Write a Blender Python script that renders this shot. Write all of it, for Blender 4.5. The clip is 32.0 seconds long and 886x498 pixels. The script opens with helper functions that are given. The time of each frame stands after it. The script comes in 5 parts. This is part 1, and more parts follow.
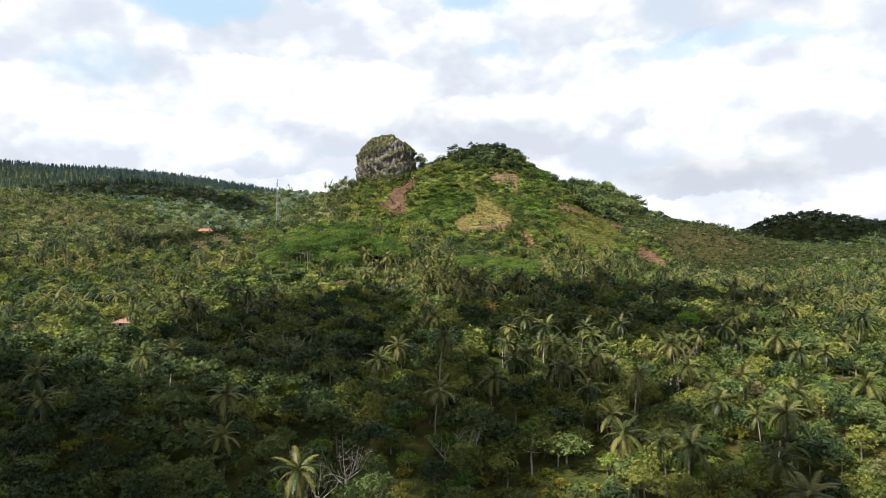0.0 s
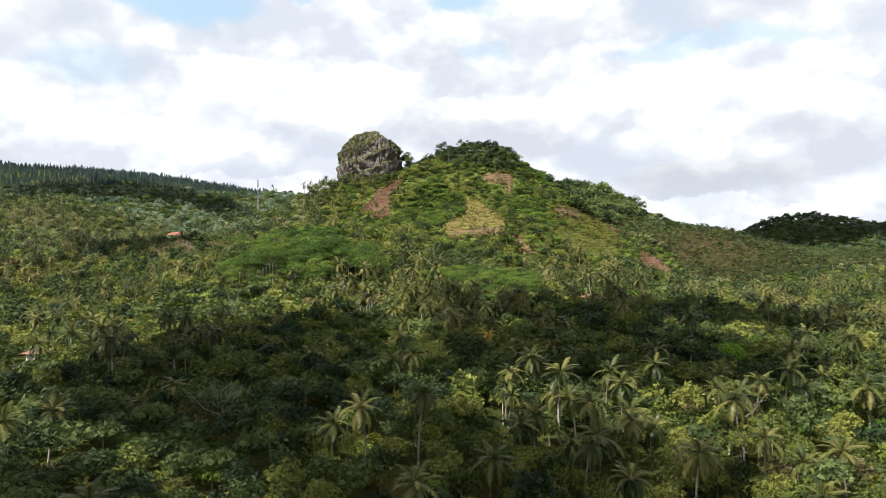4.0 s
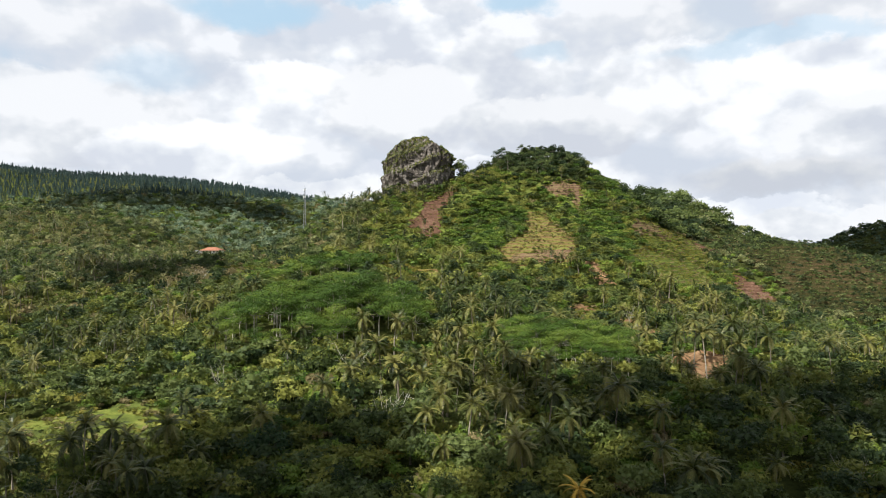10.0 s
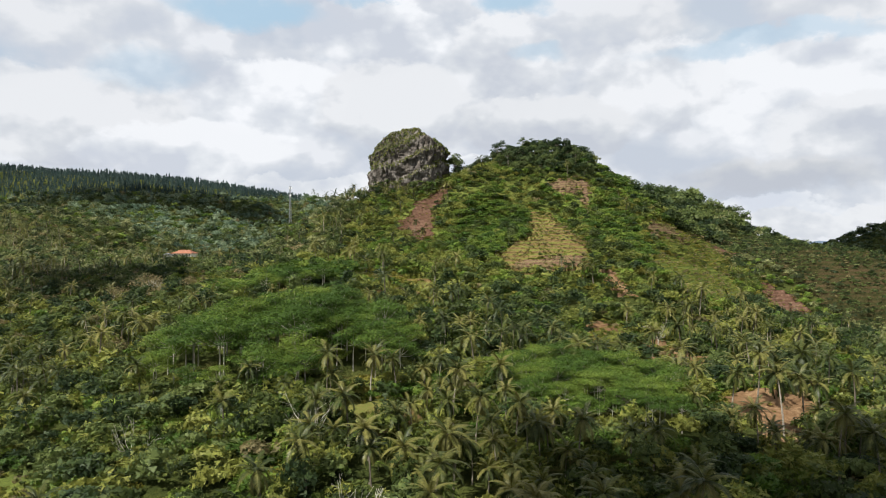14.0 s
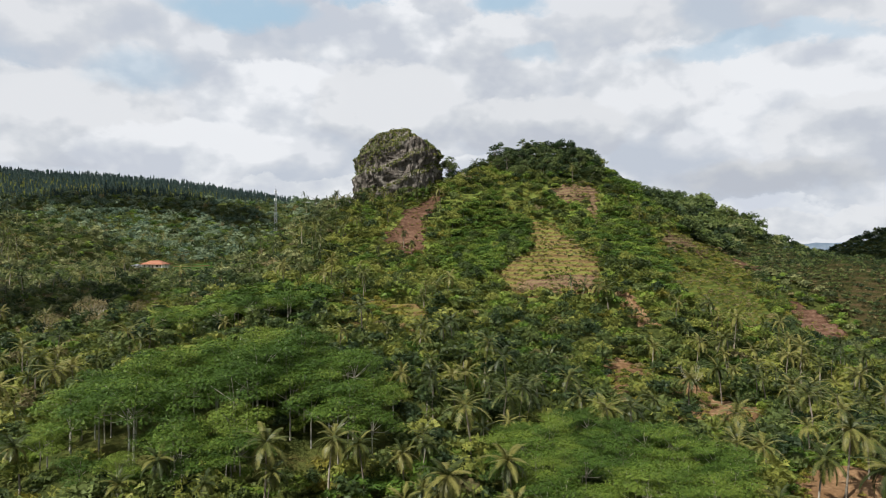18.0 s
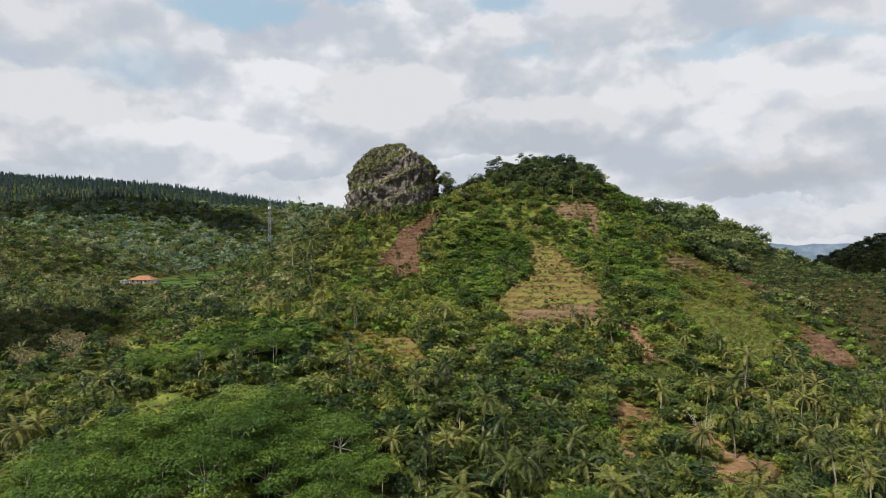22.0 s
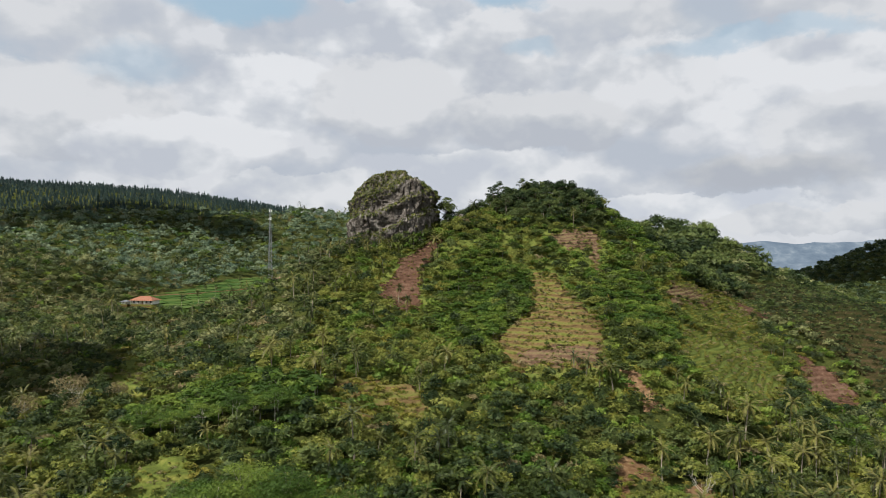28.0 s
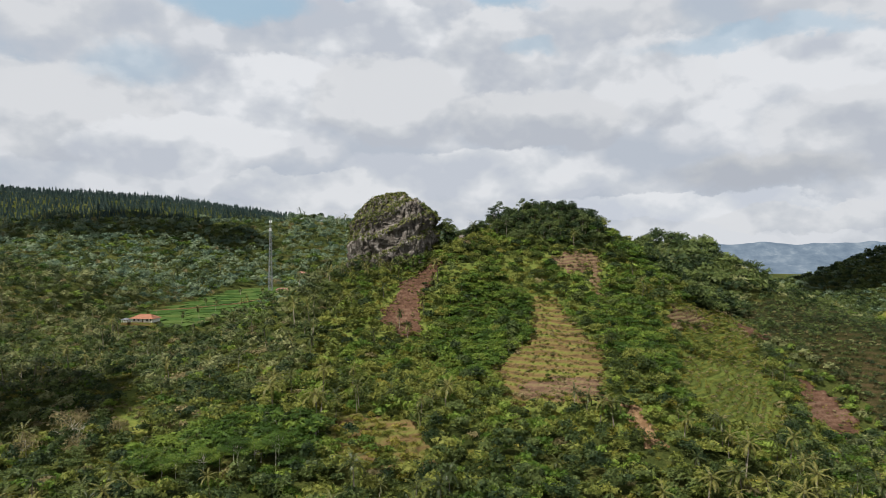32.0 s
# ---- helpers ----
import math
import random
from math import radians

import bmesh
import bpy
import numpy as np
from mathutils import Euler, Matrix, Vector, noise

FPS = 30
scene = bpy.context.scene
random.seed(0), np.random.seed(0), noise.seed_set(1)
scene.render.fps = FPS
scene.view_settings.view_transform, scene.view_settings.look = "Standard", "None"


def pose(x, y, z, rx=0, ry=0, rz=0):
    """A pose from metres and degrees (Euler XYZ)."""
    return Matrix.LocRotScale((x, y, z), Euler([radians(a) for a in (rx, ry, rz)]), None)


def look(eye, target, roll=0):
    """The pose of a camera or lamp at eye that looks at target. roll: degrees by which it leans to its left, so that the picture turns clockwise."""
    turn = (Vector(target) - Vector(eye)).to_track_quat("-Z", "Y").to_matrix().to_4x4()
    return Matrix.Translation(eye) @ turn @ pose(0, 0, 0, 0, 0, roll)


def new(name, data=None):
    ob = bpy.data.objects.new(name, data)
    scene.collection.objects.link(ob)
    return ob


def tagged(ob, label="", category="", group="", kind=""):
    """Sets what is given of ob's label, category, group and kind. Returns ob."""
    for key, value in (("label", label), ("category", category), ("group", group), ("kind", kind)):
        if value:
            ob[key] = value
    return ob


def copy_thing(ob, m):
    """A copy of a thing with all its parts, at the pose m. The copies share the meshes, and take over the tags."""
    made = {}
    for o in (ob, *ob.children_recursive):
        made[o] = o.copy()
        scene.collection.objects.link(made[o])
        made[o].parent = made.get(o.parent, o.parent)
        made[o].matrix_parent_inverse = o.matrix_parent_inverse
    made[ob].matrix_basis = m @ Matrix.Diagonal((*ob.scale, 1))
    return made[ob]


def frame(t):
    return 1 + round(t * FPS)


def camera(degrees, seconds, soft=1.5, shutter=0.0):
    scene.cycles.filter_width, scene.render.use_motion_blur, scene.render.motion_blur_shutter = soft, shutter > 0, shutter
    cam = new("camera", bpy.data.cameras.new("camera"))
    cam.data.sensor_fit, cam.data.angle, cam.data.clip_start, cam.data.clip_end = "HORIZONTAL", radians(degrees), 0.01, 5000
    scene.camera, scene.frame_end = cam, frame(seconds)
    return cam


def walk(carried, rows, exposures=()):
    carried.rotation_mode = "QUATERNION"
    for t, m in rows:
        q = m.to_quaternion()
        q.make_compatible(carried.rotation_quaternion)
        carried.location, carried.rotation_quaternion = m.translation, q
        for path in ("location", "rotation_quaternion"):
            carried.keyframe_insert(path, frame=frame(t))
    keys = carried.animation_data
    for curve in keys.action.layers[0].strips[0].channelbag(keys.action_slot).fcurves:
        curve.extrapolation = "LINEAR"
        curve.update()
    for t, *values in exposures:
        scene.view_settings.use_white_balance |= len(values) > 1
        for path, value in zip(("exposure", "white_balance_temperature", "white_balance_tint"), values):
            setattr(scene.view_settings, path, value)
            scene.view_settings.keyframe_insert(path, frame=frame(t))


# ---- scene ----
cam = camera(64.17, 32.0, 0.55)
PATH = [
    (0, look((0.00, 0.00, 100.00), (-0.73, 100.00, 99.84), -0.09)),
    (1, look((0.14, 7.67, 100.10), (-0.00, 107.67, 99.89), -0.10)),
    (2, look((0.48, 16.91, 100.23), (0.71, 116.91, 100.07), -0.08)),
    (3, look((0.88, 27.65, 101.32), (1.43, 127.65, 101.25), -0.09)),
    (3.5, look((1.02, 33.24, 102.20), (1.65, 133.23, 102.14), -0.13)),
    (5.5, look((1.60, 54.10, 106.71), (2.71, 154.10, 106.87), -0.05)),
    (6, look((1.73, 59.35, 107.95), (2.90, 159.35, 108.19), -0.13)),
    (6.5, look((1.86, 64.59, 109.28), (3.01, 164.59, 109.63), -0.06)),
    (7, look((1.94, 69.87, 110.62), (0.42, 169.86, 111.00), -0.04)),
    (7.5, look((1.95, 75.23, 111.95), (-3.24, 175.10, 112.30), -0.02)),
    (8, look((1.88, 80.69, 113.22), (-5.76, 180.40, 113.57), -0.04)),
    (8.5, look((1.74, 86.03, 114.28), (-5.90, 185.74, 114.65), -0.01)),
    (9, look((1.62, 91.37, 114.96), (-5.95, 191.09, 115.31), -0.02)),
    (10, look((1.25, 102.43, 115.55), (-6.13, 202.16, 115.79), 0.01)),
    (11, look((0.58, 113.76, 115.83), (-6.56, 213.50, 116.03), 0.05)),
    (12, look((-0.30, 125.02, 116.21), (-7.23, 224.78, 116.39), 0.01)),
    (13, look((-0.95, 136.29, 116.99), (-7.68, 236.06, 117.15), 0.02)),
    (14, look((-1.62, 147.76, 118.45), (-8.17, 247.54, 118.56), 0.03)),
    (14.5, look((-1.84, 153.30, 119.23), (-8.30, 253.09, 119.31), -0.01)),
    (16.5, look((-2.49, 174.01, 122.59), (-8.63, 273.82, 122.67), 0.00)),
    (17, look((-2.58, 178.76, 123.41), (-8.62, 278.58, 123.56), -0.01)),
    (18, look((-2.66, 187.18, 125.15), (-8.53, 287.01, 125.36), 0.04)),
    (19, look((-2.74, 194.83, 127.18), (-8.37, 294.67, 127.39), -0.05)),
    (19.5, look((-2.83, 197.71, 128.35), (-8.42, 297.56, 128.61), -0.03)),
    (20, look((-2.82, 198.86, 129.64), (-8.33, 298.71, 129.93), 0.01)),
    (21, look((-2.83, 198.99, 132.50), (-8.33, 298.84, 132.75), 0.04)),
    (22, look((-2.86, 198.95, 135.47), (-8.33, 298.80, 135.57), 0.06)),
    (23, look((-2.89, 198.82, 138.26), (-8.35, 298.67, 138.18), 0.04)),
    (24, look((-2.94, 198.79, 141.03), (-8.36, 298.64, 140.77), 0.04)),
    (25, look((-2.99, 198.77, 143.86), (-8.43, 298.62, 143.49), 0.13)),
    (25.5, look((-2.99, 198.76, 145.25), (-8.44, 298.61, 144.82), 0.12)),
    (27.5, look((-3.10, 198.81, 150.71), (-8.60, 298.66, 150.18), 0.12)),
    (28, look((-3.12, 198.80, 152.08), (-8.64, 298.64, 151.53), 0.11)),
    (29, look((-3.15, 198.81, 154.89), (-8.66, 298.65, 154.28), 0.08)),
    (30, look((-3.20, 198.84, 157.81), (-8.71, 298.69, 157.18), 0.07)),
    (31, look((-3.25, 198.91, 160.82), (-8.76, 298.75, 160.16), 0.05)),
    (32, look((-3.27, 198.91, 163.86), (-8.80, 298.75, 163.22), -0.00)),
]
EXPOSURES = ((0.0, 1.46), (6.5, 1.44), (9.0, 1.35), (14.0, 1.13), (20.0, 0.97), (24.0, 0.90), (32.0, 0.86))
walk(cam, PATH, EXPOSURES)

# ---- sky, sun ----
SUN_AZ, SUN_EL = 222.0, 52.0        # degrees, azimuth from +y clockwise
SUN_DIR = Vector((math.sin(radians(SUN_AZ)) * math.cos(radians(SUN_EL)), math.cos(radians(SUN_AZ)) * math.cos(radians(SUN_EL)), math.sin(radians(SUN_EL))))


def nodes_of(tree):
    tree.nodes.clear()

    def add(kind, **values):
        n = tree.nodes.new(kind)
        for key, value in values.items():
            if key == "operation":
                n.operation = value
            elif key == "data_type":
                n.data_type = value
            elif key == "attribute_name":
                n.attribute_name = value
            else:
                n.inputs[key].default_value = value
        return n

    def wire(a, b):
        tree.links.new(a, b)
    return add, wire


def ramp(add, stops, mode="LINEAR"):
    n = add("ShaderNodeValToRGB")
    n.color_ramp.interpolation = mode
    while len(n.color_ramp.elements) < len(stops):
        n.color_ramp.elements.new(0.5)
    for e, (p, c) in zip(n.color_ramp.elements, stops):
        e.position, e.color = p, (*c, 1) if len(c) == 3 else c
    return n


world = bpy.data.worlds.new("sky")
scene.world = world
world.use_nodes = True
add, wire = nodes_of(world.node_tree)
sky = add("ShaderNodeTexSky")
sky.sky_type, sky.sun_disc, sky.altitude = "NISHITA", False, 300.0
sky.sun_elevation, sky.sun_rotation = radians(SUN_EL), radians(SUN_AZ)
blue = add("ShaderNodeVectorMath", operation="SCALE")
blue.inputs["Scale"].default_value = 0.15
wire(sky.outputs[0], blue.inputs[0])
pale = add("ShaderNodeMix", data_type="RGBA")
pale.inputs[0].default_value, pale.inputs[7].default_value = 0.62, (0.60, 0.74, 0.84, 1)
wire(blue.outputs[0], pale.inputs[6])
coord = add("ShaderNodeTexCoord")
# heaped clouds: billows on the dome that flatten towards the horizon, lit from above and grey below
dome = add("ShaderNodeVectorMath", operation="MULTIPLY")
dome.inputs[1].default_value = (1.0, 1.0, 1.45)
wire(coord.outputs["Generated"], dome.inputs[0])


def cloud_noise(offset, scale, detail, rough, warp):
    s = add("ShaderNodeVectorMath", operation="ADD")
    s.inputs[1].default_value = offset
    wire(dome.outputs[0], s.inputs[0])
    n = add("ShaderNodeTexNoise", Scale=scale, Detail=detail, Roughness=rough, Distortion=warp)
    wire(s.outputs[0], n.inputs["Vector"])
    return n.outputs[0]


def puffs(offset, scale):
    """Rounded heads, large ones set with smaller ones."""
    s = add("ShaderNodeVectorMath", operation="ADD")
    s.inputs[1].default_value = offset
    wire(dome.outputs[0], s.inputs[0])
    w = add("ShaderNodeTexNoise", Scale=scale * 1.2, Detail=4.0, Roughness=0.55)
    wire(s.outputs[0], w.inputs["Vector"])
    bend = add("ShaderNodeVectorMath", operation="SCALE")
    bend.inputs["Scale"].default_value = 0.10
    wire(w.outputs[1], bend.inputs[0])
    s2 = add("ShaderNodeVectorMath", operation="ADD")
    wire(s.outputs[0], s2.inputs[0])
    wire(bend.outputs[0], s2.inputs[1])
    v = add("ShaderNodeTexVoronoi", Scale=scale, Detail=3.0, Roughness=0.45, Lacunarity=2.3)
    v.feature, v.normalize = "SMOOTH_F1", True
    v.inputs["Smoothness"].default_value = 0.6
    wire(s2.outputs[0], v.inputs["Vector"])
    return blend(1.0, v.outputs[0], "SUBTRACT")


def blend(a, b, op, third=None):
    n = add("ShaderNodeMath", operation=op)
    for k, x in enumerate((a, b, third)):
        if x is None:
            continue
        if isinstance(x, (int, float)):
            n.inputs[k].default_value = x
        else:
            wire(x, n.inputs[k])
    return n.outputs[0]


HEAP, FINE = (4.3, 1.7, 0.4), 5.2
OVER = (HEAP[0], HEAP[1], HEAP[2] + 0.05)
here = blend(blend(puffs(HEAP, 5.0), 0.95, "MULTIPLY"), blend(cloud_noise(HEAP, FINE, 9.0, 0.5, 0.0), 0.75, "MULTIPLY"), "ADD")
above = blend(blend(puffs(OVER, 5.0), 0.95, "MULTIPLY"), blend(cloud_noise(OVER, FINE, 9.0, 0.5, 0.0), 0.75, "MULTIPLY"), "ADD")
here = blend(here, 0.53, "SUBTRACT")
above = blend(above, 0.53, "SUBTRACT")
broad = cloud_noise((9.1, 3.0, 1.0), 2.6, 3.0, 0.5, 0.0)
amount = ramp(add, [(0.425, (0, 0, 0)), (0.52, (1, 1, 1))], "EASE")
up = add("ShaderNodeSeparateXYZ")
wire(coord.outputs["Generated"], up.inputs[0])
low = blend(blend(0.22, up.outputs[2], "SUBTRACT"), 0.0, "MAXIMUM")
wire(blend(low, 0.9, "MULTIPLY_ADD", blend(broad, 0.45, "MULTIPLY_ADD", blend(here, 0.65, "MULTIPLY"))), amount.inputs[0])
lit = blend(blend(here, above, "SUBTRACT"), 3.4, "MULTIPLY_ADD", blend(broad, 0.45, "MULTIPLY_ADD", 0.42))
grey = ramp(add, [(0.28, (0.615, 0.672, 0.765)), (0.50, (0.685, 0.732, 0.810)), (0.64, (0.75, 0.788, 0.850)), (0.80, (0.87, 0.898, 0.95))])
wire(lit, grey.inputs[0])
mix = add("ShaderNodeMix", data_type="RGBA")
wire(amount.outputs[0], mix.inputs[0])
wire(pale.outputs[2], mix.inputs[6])
wire(grey.outputs[0], mix.inputs[7])
clouds = mix.outputs[2]
# bearing and elevation, bent by billows, in which the single heaps stand
bearing = blend(up.outputs[0], up.outputs[1], "ARCTAN2")
rise = blend(up.outputs[2], None, "ARCSINE")
billow = add("ShaderNodeTexNoise", Scale=9.0, Detail=7.0, Roughness=0.58)
billow.noise_type, billow.normalize = "FBM", True
wire(dome.outputs[0], billow.inputs["Vector"])
swirl = add("ShaderNodeSeparateColor")
wire(billow.outputs[1], swirl.inputs[0])
knobs = puffs((1.3, 0.2, 2.1), 16.0)
u_bent = blend(blend(swirl.outputs[0], 0.5, "SUBTRACT"), 0.13, "MULTIPLY_ADD", bearing)
v_bent = blend(blend(knobs, 0.6, "SUBTRACT"), 0.035, "MULTIPLY_ADD", blend(blend(swirl.outputs[1], 0.5, "SUBTRACT"), 0.075, "MULTIPLY_ADD", rise))


def smooth(x, lo, hi):
    n = add("ShaderNodeMapRange")
    n.interpolation_type = "SMOOTHSTEP"
    n.inputs[1].default_value, n.inputs[2].default_value = lo, hi
    wire(x, n.inputs[0])
    return n.outputs[0]


def over(colour, share):
    """Lays a colour over what stands of the sky."""
    global clouds
    n = add("ShaderNodeMix", data_type="RGBA")
    wire(share, n.inputs[0])
    wire(clouds, n.inputs[6])
    if isinstance(colour, tuple):
        n.inputs[7].default_value = (*colour, 1)
    else:
        wire(colour, n.inputs[7])
    clouds = n.outputs[2]


def spot(az, el, wide, high):
    du = blend(blend(u_bent, az, "SUBTRACT"), 1.0 / wide, "MULTIPLY")
    dv = blend(blend(v_bent, el, "SUBTRACT"), 1.0 / high, "MULTIPLY")
    return blend(1.0, blend(blend(du, du, "MULTIPLY"), blend(dv, dv, "MULTIPLY"), "ADD"), "SUBTRACT"), dv


def heap(az, el, wide, high, top, base, soft=0.22, share=0.92):
    """One cumulus: billowed outline, bright head, greyer foot."""
    s, dv = spot(az, el, wide, high)
    light = ramp(add, [(0.10, (base * 0.915, base * 0.975, base * 1.09)), (0.48, (top * 0.452 + base * 0.465, top * 0.472 + base * 0.490, top * 0.50 + base * 0.53)), (0.80, (top * 0.972, top * 0.995, top * 1.035))])
    wire(blend(dv, 0.40, "MULTIPLY_ADD", blend(lit, 1.5, "MULTIPLY_ADD", -0.39)), light.inputs[0])
    over(light.outputs[0], blend(smooth(s, -0.12, soft), share, "MULTIPLY"))


def gap(az, el, wide, high, share):
    """A rift through which the pale blue sky shows."""
    s, dv = spot(az, el, wide, high)
    over((0.47, 0.66, 0.83), blend(smooth(s, -0.5, 0.9), share, "MULTIPLY"))


heap(-0.62, 0.3, 0.21, 0.085, 0.887, 0.718, 0.9, 0.7)
heap(0.32, 0.3, 0.27, 0.07, 0.876, 0.708, 0.9, 0.7)
heap(0.4, 0.205, 0.155, 0.075, 0.996, 0.743)
heap(0.23, 0.225, 0.1, 0.065, 0.963, 0.681)
heap(0.02, 0.26, 0.095, 0.07, 0.952, 0.698)
heap(-0.165, 0.3, 0.1, 0.055, 1.018, 0.729)
heap(-0.3, 0.205, 0.105, 0.055, 1.018, 0.732)
heap(-0.13, 0.2, 0.12, 0.062, 0.909, 0.684)
heap(0.08, 0.175, 0.13, 0.042, 0.887, 0.666)
heap(-0.56, 0.17, 0.16, 0.06, 0.909, 0.684)
heap(-0.41, 0.135, 0.13, 0.04, 0.993, 0.733)
heap(0.49, 0.15, 0.13, 0.05, 0.931, 0.684)
heap(0.0, 0.1, 0.2, 0.038, 0.982, 0.757)
heap(-0.24, 0.075, 0.14, 0.026, 0.961, 0.745)
heap(0.37, 0.098, 0.15, 0.026, 0.77, 0.62, 0.8)
heap(0.27, 0.058, 0.19, 0.02, 1.004, 0.808)
heap(0.45, 0.042, 0.17, 0.018, 0.917, 0.709)
gap(-0.335, 0.325, 0.105, 0.024, 0.95)
gap(0.045, 0.348, 0.05, 0.024, 0.9)
gap(-0.15, 0.352, 0.08, 0.012, 0.8)
gap(-0.475, 0.235, 0.07, 0.03, 0.45)
gap(0.36, 0.268, 0.15, 0.014, 0.6)
gap(0.065, 0.276, 0.04, 0.016, 0.5)
back = add("ShaderNodeBackground", Strength=0.43)
wire(clouds, back.inputs[0])
out = add("ShaderNodeOutputWorld")
wire(back.outputs[0], out.inputs[0])

sun = new("sun", bpy.data.lights.new("sun", "SUN"))
sun.data.energy, sun.data.angle, sun.data.color = 5.0, radians(0.6), (1.0, 0.97, 0.905)
sun.matrix_world = look(SUN_DIR * 900, (0, 0, 0))


# ---- materials ----
def material(name, base, rough=0.8, vary=(), bump=0.0, bump_scale=1.0, translucent=0.0, metal=0.0, tint=0.0, random=0.0, island=0.0, gaps=0.0, rows=(), sheen=0.0, stretch=1.0):
    """base: a colour, or colour stops driven by noise at the two scales in vary. tint: the share of the per-tree value, random: of the object's, island: of the leaf's."""
    m = bpy.data.materials.new(name)
    m.use_nodes = True
    add, wire = nodes_of(m.node_tree)
    shader = add("ShaderNodeBsdfPrincipled", Roughness=rough, Metallic=metal)
    shader.inputs["Specular IOR Level"].default_value = 0.02 if rough >= 0.9 else sheen if sheen else 0.13 if translucent else 0.25
    geo = add("ShaderNodeNewGeometry")
    stops = base if isinstance(base, list) else [(0.35, base), (0.65, tuple(c * 1.25 for c in base))]
    factor = None

    def join(a, weight):
        nonlocal factor
        s = add("ShaderNodeMath", operation="SUBTRACT")
        s.inputs[1].default_value = 0.5
        wire(a, s.inputs[0])
        k = add("ShaderNodeMath", operation="MULTIPLY_ADD")
        k.inputs[1].default_value = weight
        wire(s.outputs[0], k.inputs[0])
        if factor is None:
            k.inputs[2].default_value = 0.5
        else:
            wire(factor, k.inputs[2])
        factor = k.outputs[0]
    place = add("ShaderNodeVectorMath", operation="MULTIPLY")
    place.inputs[1].default_value = (1.0, 1.0, stretch)
    wire(geo.outputs["Position"], place.inputs[0])
    for scale, weight in vary:
        n = add("ShaderNodeTexNoise", Scale=scale, Detail=5.0, Roughness=0.6)
        wire(place.outputs[0], n.inputs["Vector"])
        join(n.outputs[0], weight)
    if rows:
        n = add("ShaderNodeTexNoise", Scale=0.11, Detail=4.0)
        wire(geo.outputs["Position"], n.inputs["Vector"])
        xyz = add("ShaderNodeSeparateXYZ")
        wire(geo.outputs["Position"], xyz.inputs[0])
        p = add("ShaderNodeMath", operation="MULTIPLY_ADD")
        p.inputs[1].default_value = 2.0
        wire(n.outputs[0], p.inputs[0])
        wire(xyz.outputs[2], p.inputs[2])
        q = add("ShaderNodeMath", operation="MULTIPLY")
        q.inputs[1].default_value = 6.283 / rows[0]
        wire(p.outputs[0], q.inputs[0])
        sine = add("ShaderNodeMath", operation="SINE")
        wire(q.outputs[0], sine.inputs[0])
        unit = add("ShaderNodeMath", operation="MULTIPLY_ADD")
        unit.inputs[1].default_value, unit.inputs[2].default_value = 0.5, 0.5
        wire(sine.outputs[0], unit.inputs[0])
        join(unit.outputs[0], rows[1])
    if tint:
        a = add("ShaderNodeAttribute", attribute_name="tint")
        join(a.outputs["Fac"], tint)
    if random:
        join(add("ShaderNodeObjectInfo").outputs["Random"], random)
    if island:
        join(geo.outputs["Random Per Island"], island)
    if factor is None:
        shader.inputs["Base Color"].default_value = (*stops[0][1], 1)
        colour = None
    else:
        r = ramp(add, stops)
        wire(factor, r.inputs[0])
        wire(r.outputs[0], shader.inputs["Base Color"])
        colour = r.outputs[0]
    if bump:
        n = add("ShaderNodeTexNoise", Scale=bump_scale, Detail=8.0, Roughness=0.65)
        wire(geo.outputs["Position"], n.inputs["Vector"])
        b = add("ShaderNodeBump", Strength=bump, Distance=1.0 / bump_scale)
        wire(n.outputs[0], b.inputs["Height"])
        wire(b.outputs[0], shader.inputs["Normal"])
    last = shader.outputs[0]
    if translucent:
        t = add("ShaderNodeBsdfTranslucent")
        if colour:
            wire(colour, t.inputs[0])
        w = add("ShaderNodeMixShader")
        w.inputs[0].default_value = translucent
        wire(shader.outputs[0], w.inputs[1])
        wire(t.outputs[0], w.inputs[2])
        last = w.outputs[0]
    if gaps:
        n = add("ShaderNodeTexNoise", Scale=gaps, Detail=2.0, Roughness=0.6)
        wire(geo.outputs["Position"], n.inputs["Vector"])
        hole = ramp(add, [(0.0, (0, 0, 0)), (0.45, (1, 1, 1))], "CONSTANT")
        wire(n.outputs[0], hole.inputs[0])
        w = add("ShaderNodeMixShader")
        wire(hole.outputs[0], w.inputs[0])
        wire(add("ShaderNodeBsdfTransparent").outputs[0], w.inputs[1])
        wire(last, w.inputs[2])
        last = w.outputs[0]
    o = add("ShaderNodeOutputMaterial")
    wire(last, o.inputs[0])
    return m


def leafy(name, dark, mid, light, gaps=3.6, sheen=0.0, rough=0.55):
    """Two alike materials: for joined growth, varied plant by plant, and for single plants, varied by the object."""
    stops = [(0.12, dark), (0.5, mid), (0.88, light)]
    return (material(name, stops, rough, vary=((0.016, 0.8), (0.9, 0.5)), translucent=0.30, tint=0.95, island=0.55, gaps=gaps, sheen=sheen),
            material("single " + name, stops, rough, vary=((0.016, 0.8), (1.6, 0.5)), translucent=0.30, random=0.95, island=0.55, gaps=gaps * 1.7, sheen=sheen))


